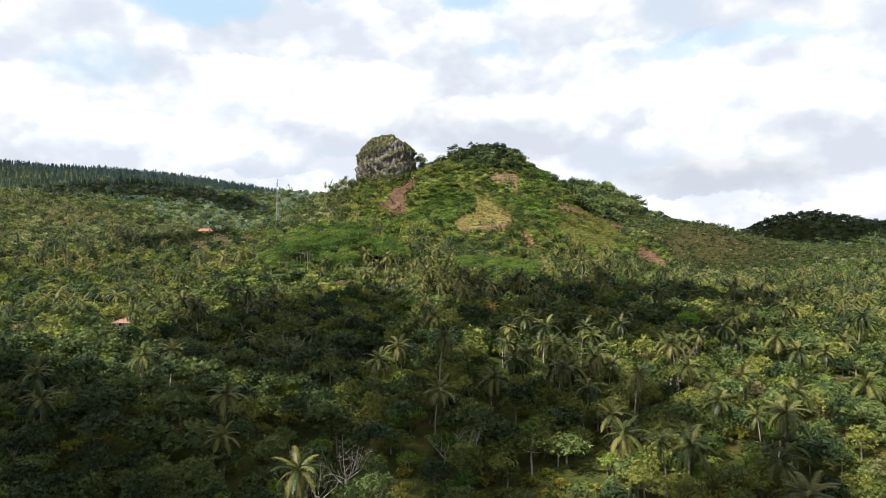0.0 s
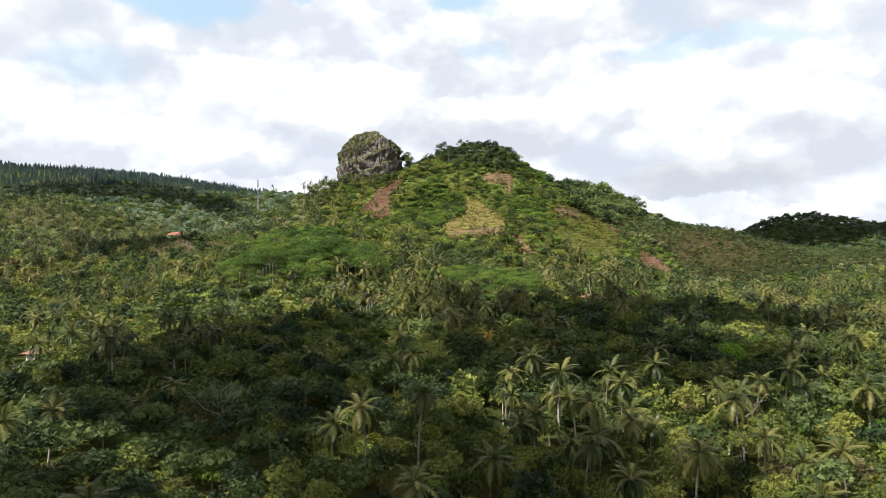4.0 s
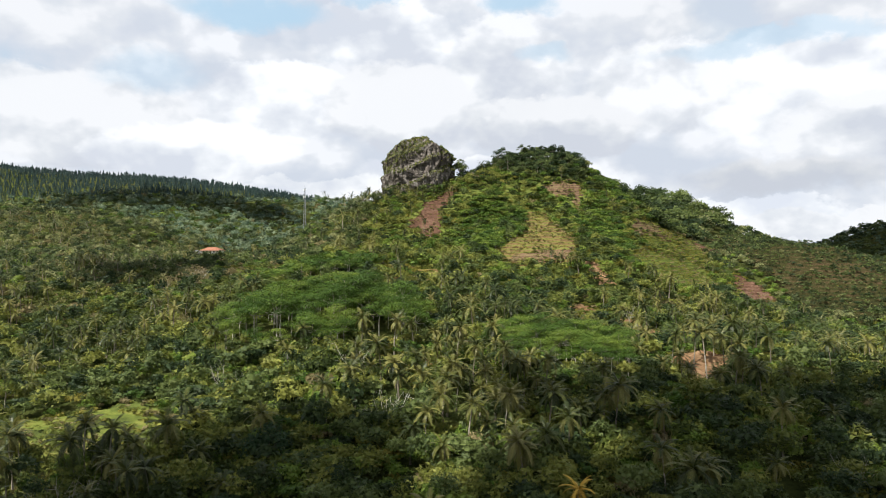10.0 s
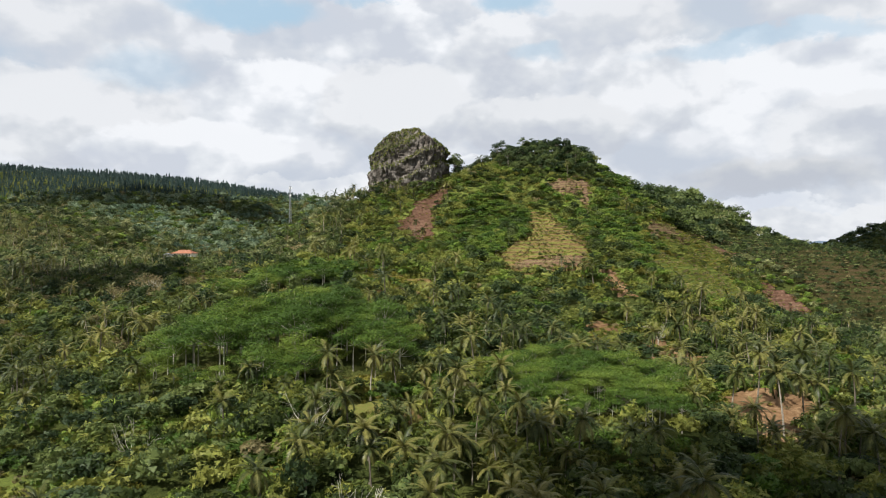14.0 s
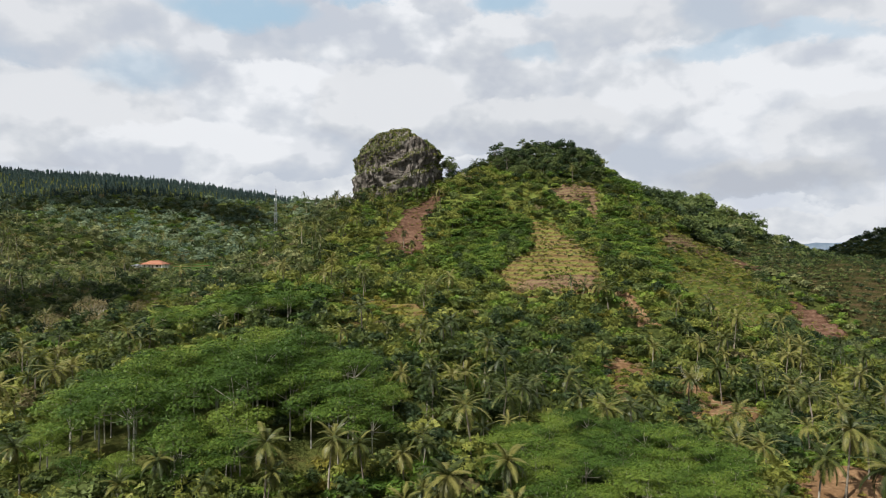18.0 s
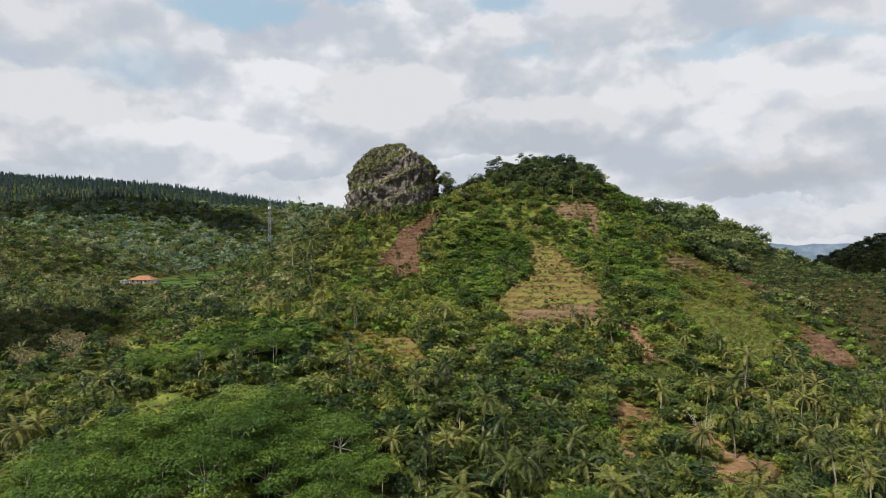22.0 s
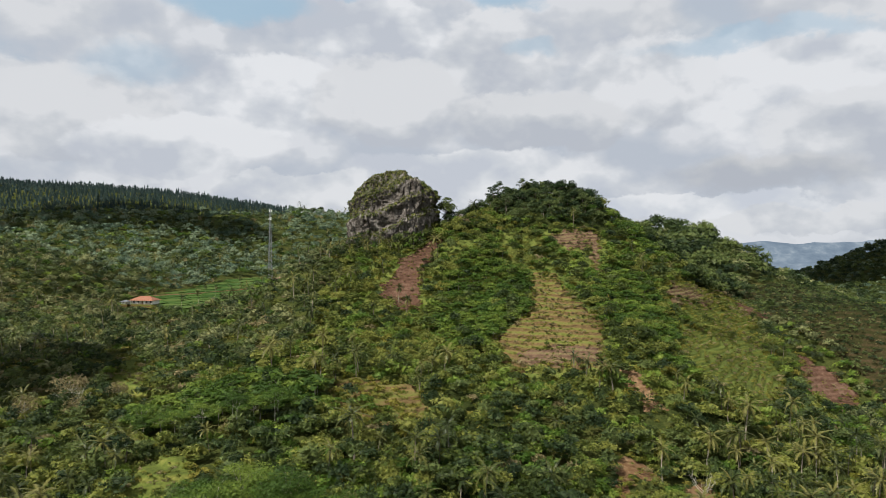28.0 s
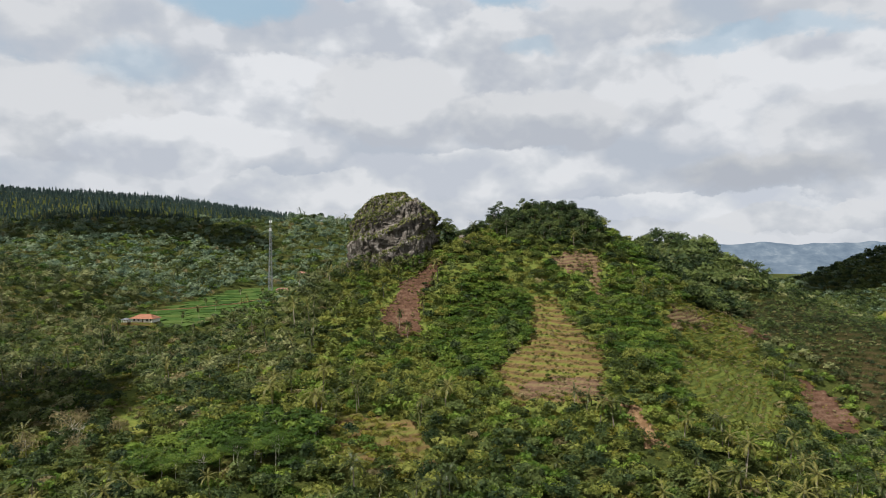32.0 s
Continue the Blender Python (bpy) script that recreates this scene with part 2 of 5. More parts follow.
LEAF_BROAD = leafy("broad leaves", (0.0218, 0.0336, 0.0083), (0.0670, 0.0865, 0.0160), (0.1570, 0.1630, 0.0340))
LEAF_DARK = leafy("dark leaves", (0.0149, 0.0271, 0.0098), (0.0380, 0.0578, 0.0173), (0.0867, 0.1101, 0.0309))
LEAF_ALBIZIA = leafy("feathery leaves", (0.0247, 0.0510, 0.0065), (0.0525, 0.0924, 0.0115), (0.1035, 0.1403, 0.0207))
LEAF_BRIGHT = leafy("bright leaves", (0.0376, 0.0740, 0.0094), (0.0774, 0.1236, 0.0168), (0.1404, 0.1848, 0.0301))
LEAF_PALM = leafy("palm fronds", (0.0199, 0.0294, 0.0069), (0.0575, 0.0680, 0.0140), (0.1290, 0.1190, 0.0320), 0.0, 0.20, 0.45)
LEAF_DRY = leafy("dry leaves", (0.081, 0.0702, 0.0306), (0.135, 0.1098, 0.0486), (0.1935, 0.1575, 0.0765))
# far leaves lightened and blued: distance haze put into the colour
LEAF_FAR_HAZED = leafy("haze-tinted distant leaves", (0.050, 0.082, 0.054), (0.098, 0.140, 0.086), (0.164, 0.200, 0.118), 1.6)
# olive tone, raised a little to make up for distance haze
LEAF_OLIVE = leafy("olive leaves", (0.0321, 0.0428, 0.0178), (0.0874, 0.1045, 0.0407), (0.1804, 0.1842, 0.0776))
# dark needle green with some haze blue mixed in
LEAF_PINE = leafy("pine needles", (0.013, 0.027, 0.026), (0.022, 0.042, 0.038), (0.036, 0.060, 0.050))
LEDGE = leafy("ledge grass", (0.036, 0.048, 0.011), (0.074, 0.088, 0.019), (0.132, 0.130, 0.034), 3.0)
# copy of the dark leaves, taken down further for shade over the hilltop
LEAF_TOP_SHADED = leafy("shade-darkened hilltop leaves", (0.014, 0.028, 0.010), (0.033, 0.052, 0.018), (0.074, 0.096, 0.030))
GRASS = leafy("grass", (0.055, 0.0688, 0.0089), (0.0977, 0.1032, 0.0138), (0.1569, 0.1376, 0.0248), 4.0)
BARK = material("bark", [(0.3, (0.10, 0.085, 0.065)), (0.7, (0.24, 0.21, 0.17))], 0.9, vary=((1.3, 1.0), (9.0, 0.5)), bump=0.4, bump_scale=6.0, random=0.4)
BARK_PALE = material("pale bark", [(0.3, (0.17, 0.155, 0.125)), (0.7, (0.33, 0.31, 0.26))], 0.85, vary=((1.3, 1.0), (9.0, 0.5)), bump=0.3, bump_scale=6.0, random=0.4)
# undergrowth colours darkened to stand in for shade between the crowns
SHADED_UNDERGROWTH = material("undergrowth", [(0.2, (0.012, 0.018, 0.006)), (0.45, (0.030, 0.038, 0.010)), (0.62, (0.050, 0.056, 0.015)), (0.85, (0.080, 0.064, 0.022))], 0.95, vary=((0.012, 0.9), (0.09, 0.9), (0.8, 0.6)), bump=0.9, bump_scale=0.7)
SOIL_RED = material("red soil", [(0.2, (0.032, 0.019, 0.012)), (0.5, (0.075, 0.041, 0.027)), (0.8, (0.125, 0.080, 0.055))], 0.95, vary=((0.07, 0.9), (0.7, 0.9), (4.0, 0.4)), bump=0.8, bump_scale=1.2, rows=(1.6, 0.12))
CONCRETE = material("worn concrete", [(0.2, (0.10, 0.095, 0.082)), (0.8, (0.19, 0.18, 0.155))], 0.95, vary=((0.2, 0.9), (2.0, 0.6)), bump=0.2, bump_scale=3.0)
SOIL_DRY = material("dry stubble soil", [(0.15, (0.055, 0.034, 0.022)), (0.5, (0.108, 0.068, 0.043)), (0.85, (0.120, 0.100, 0.046))], 0.95, vary=((0.07, 0.8), (0.7, 0.8), (4.0, 0.4)), bump=0.8, bump_scale=1.2, rows=(1.5, 0.4))
# soil tone taken down for the shade that lies on the clearing
SOIL_PALE = material("dry pale soil", [(0.2, (0.085, 0.048, 0.022)), (0.5, (0.128, 0.076, 0.040)), (0.8, (0.21, 0.14, 0.080))], 0.95, vary=((0.07, 0.9), (0.7, 0.9), (4.0, 0.4)), bump=0.7, bump_scale=1.2)
SOIL_BROWN = material("brown tilled soil", [(0.14, (0.052, 0.034, 0.016)), (0.36, (0.106, 0.072, 0.031)), (0.58, (0.104, 0.090, 0.029)), (0.84, (0.084, 0.098, 0.022))], 0.95, vary=((0.06, 0.6), (0.6, 0.7), (4.0, 0.4)), bump=0.7, bump_scale=1.2, rows=(1.8, 0.46))
FIELD_GRASS = material("grass terraces", [(0.12, (0.032, 0.040, 0.012)), (0.5, (0.076, 0.094, 0.020)), (0.88, (0.140, 0.134, 0.034))], 0.95, vary=((0.05, 0.7), (0.5, 0.8), (3.0, 0.5)), bump=0.8, bump_scale=2.5, rows=(1.8, 0.36))
HILL_GRASS = material("hillside grass", [(0.15, (0.040, 0.054, 0.014)), (0.5, (0.084, 0.104, 0.024)), (0.85, (0.135, 0.138, 0.036))], 0.95, vary=((0.04, 0.9), (0.4, 0.9), (2.5, 0.5)), bump=0.9, bump_scale=1.0)
# brown scrub, darkened further in place of cloud shade on the slope
SHADED_SCRUB = material("scrub slope", [(0.15, (0.012, 0.014, 0.006)), (0.5, (0.025, 0.025, 0.009)), (0.85, (0.052, 0.036, 0.019))], 0.95, vary=((0.02, 1.2), (0.3, 0.9), (2.0, 0.5)), bump=0.9, bump_scale=1.0, rows=(2.0, 0.2))
RICE = material("rice field", [(0.2, (0.022, 0.046, 0.011)), (0.5, (0.035, 0.064, 0.015)), (0.8, (0.058, 0.082, 0.022))], 0.95, vary=((0.05, 1.0), (0.5, 0.6)), bump=0.4, bump_scale=2.0, random=0.5)
ROCK = material("weathered rock", [(0.1, (0.026, 0.022, 0.019)), (0.36, (0.080, 0.070, 0.060)), (0.56, (0.125, 0.110, 0.096)), (0.80, (0.22, 0.20, 0.18))], 0.9, vary=((0.15, 1.0), (0.6, 1.2), (3.0, 0.6)), bump=1.0, bump_scale=0.8, stretch=0.35)
ROOF = material("terracotta roof tiles", [(0.2, (0.16, 0.066, 0.038)), (0.8, (0.25, 0.115, 0.070))], 0.85, vary=((0.5, 0.8), (4.0, 0.6)), bump=0.3, bump_scale=5.0)
ROOF_OLD = material("old brown roof tiles", [(0.2, (0.16, 0.075, 0.055)), (0.8, (0.27, 0.15, 0.12))], 0.85, vary=((0.5, 0.8), (4.0, 0.6)), bump=0.3, bump_scale=5.0)
PLASTER = material("white plaster", [(0.2, (0.66, 0.65, 0.60)), (0.8, (0.82, 0.81, 0.77))], 0.8, vary=((0.4, 0.9), (5.0, 0.4)))
WOOD = material("dark wood", [(0.2, (0.08, 0.05, 0.03)), (0.8, (0.17, 0.11, 0.07))], 0.7, vary=((1.0, 0.8), (9.0, 0.5)))
GLASS = material("dark window glass", (0.03, 0.035, 0.04), 0.1)
STEEL = material("galvanised steel", [(0.2, (0.12, 0.125, 0.135)), (0.8, (0.20, 0.21, 0.22))], 0.6, vary=((0.3, 0.8),), metal=0.3)
PAINT_WHITE = material("white paint", [(0.2, (0.72, 0.72, 0.70)), (0.8, (0.80, 0.80, 0.79))], 0.6, vary=((0.3, 0.8),))


# ---- the lie of the land: broad swells (x, y, radius, height) over a plain ----
PLAIN = 80.0
MAIN_HILL = [
    (20, 615, 75, 74.1),
    (-45, 560, 60, 37.9),
    (70, 600, 60, 29.0),
    (115, 720, 90, 28.2),
    (150, 800, 110, 47.4),
    (190, 650, 80, 15.8),
    (200, 560, 70, 25.8),
    (130, 500, 70, -8.4),
    (50, 480, 70, 38.7),
    (10, 420, 70, -3.0),
    (-60, 420, 75, 22.2),
    (-50, 330, 75, 11.4),
    (-100, 500, 70, 15.7),
    (40, 330, 80, 4.8),
    (-100, 565, 45, 25.0),
    (90, 545, 50, 15.1),
]
VALLEYS = [
    (140, 380, 80, 0.0),
    (20, 190, 110, 6.4),
    (-150, 300, 110, -8.1),
    (-230, 480, 120, 18.7),
    (-230, 850, 170, 14.9),
    (350, 650, 150, 19.6),
    (0, 0, 200, -19.9),
    (-350, 200, 250, 4.0),
    (350, 250, 250, -11.5),
    (0, -150, 200, -13.2),
    (235, 770, 70, 0.7),
]
FAR_RIDGES = [
    (-360, 680, 150, 49.1),
    (-480, 1050, 220, 58.3),
    (-700, 1260, 280, 71.0),
    (-560, 1430, 260, 80.9),
    (-340, 1390, 220, 35.9),
    (655, 1350, 130, 62.0),
    (330, 1050, 200, -12.4),
    (-100, 1550, 300, 98.9),
    (100, 1000, 200, 50.5),
    (-1000, 1270, 260, 150.0),
    (-600, 720, 180, 56.9),
    (880, 1290, 200, 50.0),
]
SWELLS = np.array(MAIN_HILL + VALLEYS + FAR_RIDGES)


def height(x, y):
    """The ground's height over plan points, with small folds and hummocks."""
    x, y = np.asarray(x, float), np.asarray(y, float)
    z = np.full(np.broadcast(x, y).shape, PLAIN)
    for sx, sy, r, h in SWELLS:
        z = z + h * np.exp(-((x - sx) ** 2 + (y - sy) ** 2) / (r * r))
    z = z + 1.3 * np.sin(x * 0.071 + 1.3 * np.sin(y * 0.031)) * np.cos(y * 0.063 + 0.8 * np.sin(x * 0.027))
    z = z + 0.6 * np.sin(x * 0.19 + 2.0 * np.sin(y * 0.11)) * np.cos(y * 0.17)
    floor = np.clip(2.5 - 1.5 * np.sqrt(((x + 228) / 46) ** 2 + ((y - 805) / 168) ** 2), 0, 1)
    z = z * (1 - floor) + (109.5 + 0.018 * (y - 660)) * floor
    away = np.clip((np.hypot(x, y - 700) - 1300) / 1800, 0, 1)
    return z * (1 - away) + (35 + 12 * np.sin(x * 0.0031) * np.cos(y * 0.0024)) * away


def mesh_of(name, verts, faces, mats, index=None, smooth=False, tint=None):
    """A mesh from arrays: verts (n, 3), faces (m, 3 or 4) of one size, a material index a face and a tint a vertex."""
    me = bpy.data.meshes.new(name)
    verts, faces = np.asarray(verts, np.float32), np.asarray(faces, np.int32)
    m, k = faces.shape
    me.vertices.add(len(verts))
    me.vertices.foreach_set("co", verts.ravel())
    me.loops.add(m * k)
    me.loops.foreach_set("vertex_index", faces.ravel())
    me.polygons.add(m)
    me.polygons.foreach_set("loop_start", np.arange(0, m * k, k, dtype=np.int32))
    me.polygons.foreach_set("use_smooth", np.full(m, smooth))
    for x in mats:
        me.materials.append(x)
    if index is not None:
        me.polygons.foreach_set("material_index", np.asarray(index, np.int32))
    if tint is not None:
        me.attributes.new("tint", "FLOAT", "POINT").data.foreach_set("value", np.asarray(tint, np.float32))
    me.update(calc_edges=True)
    return me


def part(name, data, mat, parent, label=""):
    """Links a bmesh or a mesh as one mesh object under a thing or a part."""
    if isinstance(data, bmesh.types.BMesh):
        me = bpy.data.meshes.new(name)
        data.to_mesh(me)
        data.free()
        me.materials.append(mat)
        data = me
    ob = new(name, data)
    ob.parent = parent
    if label:
        tagged(ob, label)
    return ob


def graded(lo, fine_lo, fine_hi, hi, step, grow):
    inner = np.arange(fine_lo, fine_hi + 0.1, step)
    a, b, s = [], [], step
    p = fine_hi
    while p < hi:
        s *= grow
        p += s
        b.append(min(p, hi))
    p, s = fine_lo, step
    while p > lo:
        s *= grow
        p -= s
        a.append(max(p, lo))
    return np.array(a[::-1] + list(inner) + b)


gx, gy = graded(-4800, -260, 260, 4800, 5.0, 1.06), graded(-2500, 60, 680, 4800, 5.0, 1.06)
XX, YY = np.meshgrid(gx, gy)
ZZ = height(XX, YY)
nx, ny = len(gx), len(gy)
I = np.arange(nx * ny).reshape(ny, nx)
quads = np.stack([I[:-1, :-1], I[:-1, 1:], I[1:, 1:], I[1:, :-1]], -1).reshape(-1, 4)
ground = new("ground", mesh_of("ground", np.stack([XX, YY, ZZ], -1).reshape(-1, 3), quads, [SHADED_UNDERGROWTH], smooth=True))
tagged(ground, "hilly ground, green and brown undergrowth darkened for shade between crowns", "ground", kind="structure")


# ---- fields, slips and paths: patches laid on the slopes, stepped where they are terraced ----
def inside(x, y, outline):
    hit = np.zeros(np.shape(x), bool)
    n = len(outline)
    for k in range(n):
        (x0, y0), (x1, y1) = outline[k], outline[(k + 1) % n]
        cross = (y0 > y) != (y1 > y)
        hit ^= cross & (x < (x1 - x0) * (y - y0) / ((y1 - y0) or 1e-9) + x0)
    return hit


def ragged(x, y, size):
    return x + size * np.sin(y * 0.9 + 1.7 * np.sin(x * 0.35)), y + size * np.sin(x * 0.8 + 2.1 * np.sin(y * 0.3))


def rim(x, y, outline):
    """How far inside the outline a point lies; negative outside."""
    far = np.full(np.shape(x), 1e9)
    n = len(outline)
    for k in range(n):
        (x0, y0), (x1, y1) = outline[k], outline[(k + 1) % n]
        t = np.clip(((x - x0) * (x1 - x0) + (y - y0) * (y1 - y0)) / ((x1 - x0) ** 2 + (y1 - y0) ** 2), 0, 1)
        far = np.minimum(far, np.hypot(x - x0 - t * (x1 - x0), y - y0 - t * (y1 - y0)))
    return np.where(inside(x, y, outline), far, -far)


def stepped(z, step):
    """Terraces: a short riser, then a flat tread that the slope meets again."""
    n = np.floor(z / step)
    f = z / step - n
    return step * (n + np.clip(f / 0.2, 0, 1))


PATCHES = []


def patch(name, label, outline, mat, step=0.0, cell=1.2, lift=0.25, rough=1.2, category="field"):
    xs = np.arange(min(p[0] for p in outline) - 3, max(p[0] for p in outline) + 3, cell)
    ys = np.arange(min(p[1] for p in outline) - 3, max(p[1] for p in outline) + 3, cell)
    X, Y = np.meshgrid(xs, ys)
    Z = height(X, Y)
    if step:
        Z = stepped(Z + 0.5 * np.sin(X * 0.21) + 0.4 * np.sin(Y * 0.17 + X * 0.05), step)
        Z = np.maximum(Z, height(X, Y))
    Z = Z + lift + 0.10 * np.sin(X * 1.9 + Y * 0.7) * np.sin(Y * 1.6)
    mx, my = ragged(X, Y, rough)
    depth = rim(mx, my, outline)
    w = np.clip(depth / 2.0 + 0.5, 0, 1)
    w = w * w * (3 - 2 * w)
    Z = Z * w + (height(X, Y) - 1.6) * (1 - w)
    keep = (depth > -2.2)[:-1, :-1]
    I = np.arange(X.size).reshape(X.shape)
    f = np.stack([I[:-1, :-1], I[:-1, 1:], I[1:, 1:], I[1:, :-1]], -1)[keep]
    used, f = np.unique(f, return_inverse=True)
    v = np.stack([X, Y, Z], -1).reshape(-1, 3)[used]
    ob = new(name, mesh_of(name, v, f.reshape(-1, 4), [mat], smooth=not step))
    tagged(ob, label, category, kind="structure")
    PATCHES.append(outline)
    return ob


SLIP = [(-29, 562), (-24, 557), (-26, 545), (-31, 536), (-31, 521), (-29, 509), (-38, 506), (-48, 514), (-50, 522), (-43, 533), (-44, 543), (-37, 550)]
TERRACE = [(20, 537), (33, 536), (36, 508), (44, 480), (43, 466), (38, 443), (9, 443), (0, 470), (16, 490)]
TERRACE_BARE = [(10, 457), (24, 458), (37, 455), (39, 443), (10, 445)]
RED_SLIP = [(145, 543), (150, 532), (155, 523), (157, 511), (153, 498), (139, 494), (131, 501), (139, 518)]
GRASS_TERRACE = [(77, 496), (100, 520), (124, 540), (126, 510), (117, 484), (93, 445), (80, 447), (70, 465)]
PATH_UPPER = [(34, 399), (39, 397), (45, 394), (43, 385), (37, 385), (34, 372), (31, 359), (27, 359), (30, 375), (31, 386)]
PATH_LOWER = [(47, 387), (58, 392), (59, 377), (67, 373), (66, 365), (56, 356), (47, 353), (41, 353), (44, 360), (54, 366), (53, 375), (46, 372)]
CLEARING = [(47, 303), (52, 317), (57, 323), (66, 325), (75, 320), (82, 313), (74, 305), (66, 303), (58, 291), (54, 278), (49, 280), (53, 296)]
DRY_PLOT = [(-154, 480), (-140, 476), (-122, 440), (-108, 422), (-118, 412), (-132, 438)]
WEEDS = [(-49, 424), (-26, 429), (-15, 401), (-36, 384), (-50, 395)]
MEADOW = [(-108, 256), (-82, 268), (-64, 245), (-64, 222), (-94, 222)]
RED_BANK = [(-32, 288), (-16, 292), (-14, 276), (-30, 272)]
UNDER_TOP = [(32, 561), (45, 566), (58, 567), (55, 550), (54, 536), (49, 536), (50, 553), (42, 553), (36, 555)]
BROWN_TERRACE = [(88, 546), (103, 560), (114, 566), (108, 549), (96, 536), (85, 523), (83, 530)]
BARE_SPOT = [(131, 592), (152, 598), (150, 580), (138, 580)]
STRIP = [(44, 445), (50, 440), (55, 424), (49, 420), (45, 430)]
SCRUB_SLOPE = [(140, 640), (215, 690), (320, 730), (470, 720), (470, 600), (400, 560), (326, 531), (290, 516), (237, 486), (191, 470), (162, 480), (166, 520), (158, 556), (138, 600)]
UPPER_GRASS = [(86, 524), (92, 552), (104, 570), (122, 588), (134, 606), (148, 622), (158, 618), (150, 594), (138, 572), (130, 548), (118, 536), (102, 522)]
LEFT_TERRACE = [(-86, 365), (-74, 370), (-66, 350), (-80, 340)]
FAR_CLEARING = [(-108, 222), (-99, 226), (-94, 211), (-104, 206)]

HILL_FACE = [(-72, 440), (-30, 425), (60, 425), (132, 445), (136, 560), (84, 582), (66, 566), (10, 566), (-30, 556), (-72, 545)]
patch("hill_grass", "rough green grass under the trees on the hill", HILL_FACE, HILL_GRASS, 0.0, 2.2, 0.1, 2.0, "grass")
PATCHES.clear()
patch("landslip", "reddish bare soil slip below the rock", SLIP, SOIL_RED, 1.6, 1.0)
patch("terrace_field", "dry yellow-brown terraced crop field on the hill", TERRACE, SOIL_BROWN, 1.8, 0.8, 0.3)
patch("tilled_plot", "bare pinkish-brown tilled plot at the terraces' foot", TERRACE_BARE, SOIL_DRY, 1.8, 0.9, 0.75)
patch("red_slip", "purplish-red bare soil slip on the hillside", RED_SLIP, SOIL_RED, 1.8, 1.0)
patch("grass_terraces", "yellow-green terraced grass slope", GRASS_TERRACE, FIELD_GRASS, 1.8, 1.0)
patch("dirt_path", "pale orange dirt track on a cleared bank", PATH_UPPER, SOIL_PALE, 0.0, 1.0, category="path")
patch("cleared_bank", "pale orange cleared bank with a footpath", PATH_LOWER, SOIL_PALE, 1.1, 1.0, category="path")
patch("clearing", "orange-brown cleared earth under palms", CLEARING, SOIL_PALE, 1.2, 1.1)
patch("weedy_plot", "weedy plot with orange soil showing through", WEEDS, SOIL_BROWN, 1.2, 1.2)
patch("meadow", "yellow-green grassy meadow among palms", MEADOW, FIELD_GRASS, 1.2, 1.4)
patch("red_bank", "red earth bank between palms", RED_BANK, SOIL_BROWN, 1.2, 1.0)
patch("upper_plot", "pinkish dry plot below the hilltop trees", UNDER_TOP, SOIL_DRY, 1.5, 1.2)
patch("upper_grass", "yellow-green grassy terraces below the wooded ridge", UPPER_GRASS, FIELD_GRASS, 1.8, 1.0, 0.2)
patch("brown_terraces", "small brown terraces with stubble", BROWN_TERRACE, SOIL_DRY, 1.5, 1.0, 1.1)
patch("bare_spot", "small bare earth patch on the ridge", BARE_SPOT, SOIL_RED, 0.0, 1.2, 1.9)
patch("earth_strip", "short orange earth strip among trees", STRIP, SOIL_PALE, 1.2, 0.9)
patch("scrub_slope", "brownish-green terraced scrub slope", SCRUB_SLOPE, SHADED_SCRUB, 2.0, 1.6, 0.35)
patch("stepped_plot", "narrow yellow-green stepped plot", LEFT_TERRACE, FIELD_GRASS, 1.5, 1.2)
patch("dry_plot", "yellowish grassy plot beside reedy trees", DRY_PLOT, FIELD_GRASS, 1.5, 1.2)
patch("yard", "pale yard with a concrete surface", FAR_CLEARING, CONCRETE, 0.0, 1.2, category="yard")
OPEN_LAND = [p for p in PATCHES if p is not SCRUB_SLOPE and p is not WEEDS]

RICE_LAND = [(-262, 652), (-196, 640), (-192, 700), (-188, 790), (-186, 900), (-228, 985), (-275, 960), (-262, 800), (-266, 730)]


# ---- plants: shapes built once ----
rng = np.random.default_rng(7)


def leaf_cards(centre, normal, size, stretch=1.5):
    """Pointed leaf sprays, one a centre, lying across their normals."""
    n = len(centre)
    normal = normal / np.maximum(np.linalg.norm(normal, axis=1, keepdims=True), 1e-6)
    a = np.cross(normal, rng.normal(size=(n, 3)))
    a /= np.maximum(np.linalg.norm(a, axis=1, keepdims=True), 1e-6)
    b = np.cross(normal, a)
    s = (size * rng.uniform(0.6, 1.35, n))[:, None]
    dip = normal * s * 0.18
    v = np.stack([centre - a * s * 0.62 * stretch - dip, centre + a * s * 0.34 * stretch + b * s * 0.52, centre + a * s * 0.34 * stretch - b * s * 0.52 - dip], 1)
    return v.reshape(-1, 3), np.arange(3 * n).reshape(n, 3)


def tube(points, radii, sides=6):
    """A tapered limb along points, in quads."""
    points = np.asarray(points, float)
    rings = []
    for k, p in enumerate(points):
        d = points[min(k + 1, len(points) - 1)] - points[max(k - 1, 0)]
        d /= np.linalg.norm(d) + 1e-9
        a = np.cross(d, (1, 0.2, 0) if abs(d[2]) > 0.7 else (0, 0, 1))
        a /= np.linalg.norm(a)
        b = np.cross(d, a)
        t = np.arange(sides) * 2 * math.pi / sides
        rings.append(p + radii[k] * (np.cos(t)[:, None] * a + np.sin(t)[:, None] * b))
    v = np.concatenate(rings)
    f = [(k * sides + j, k * sides + (j + 1) % sides, (k + 1) * sides + (j + 1) % sides, (k + 1) * sides + j) for k in range(len(points) - 1) for j in range(sides)]
    return v, np.array(f)


def merge(pieces):
    vs, fs, n = [], [], 0
    for v, f in pieces:
        vs.append(v)
        fs.append(f + n)
        n += len(v)
    return np.concatenate(vs), np.concatenate(fs)


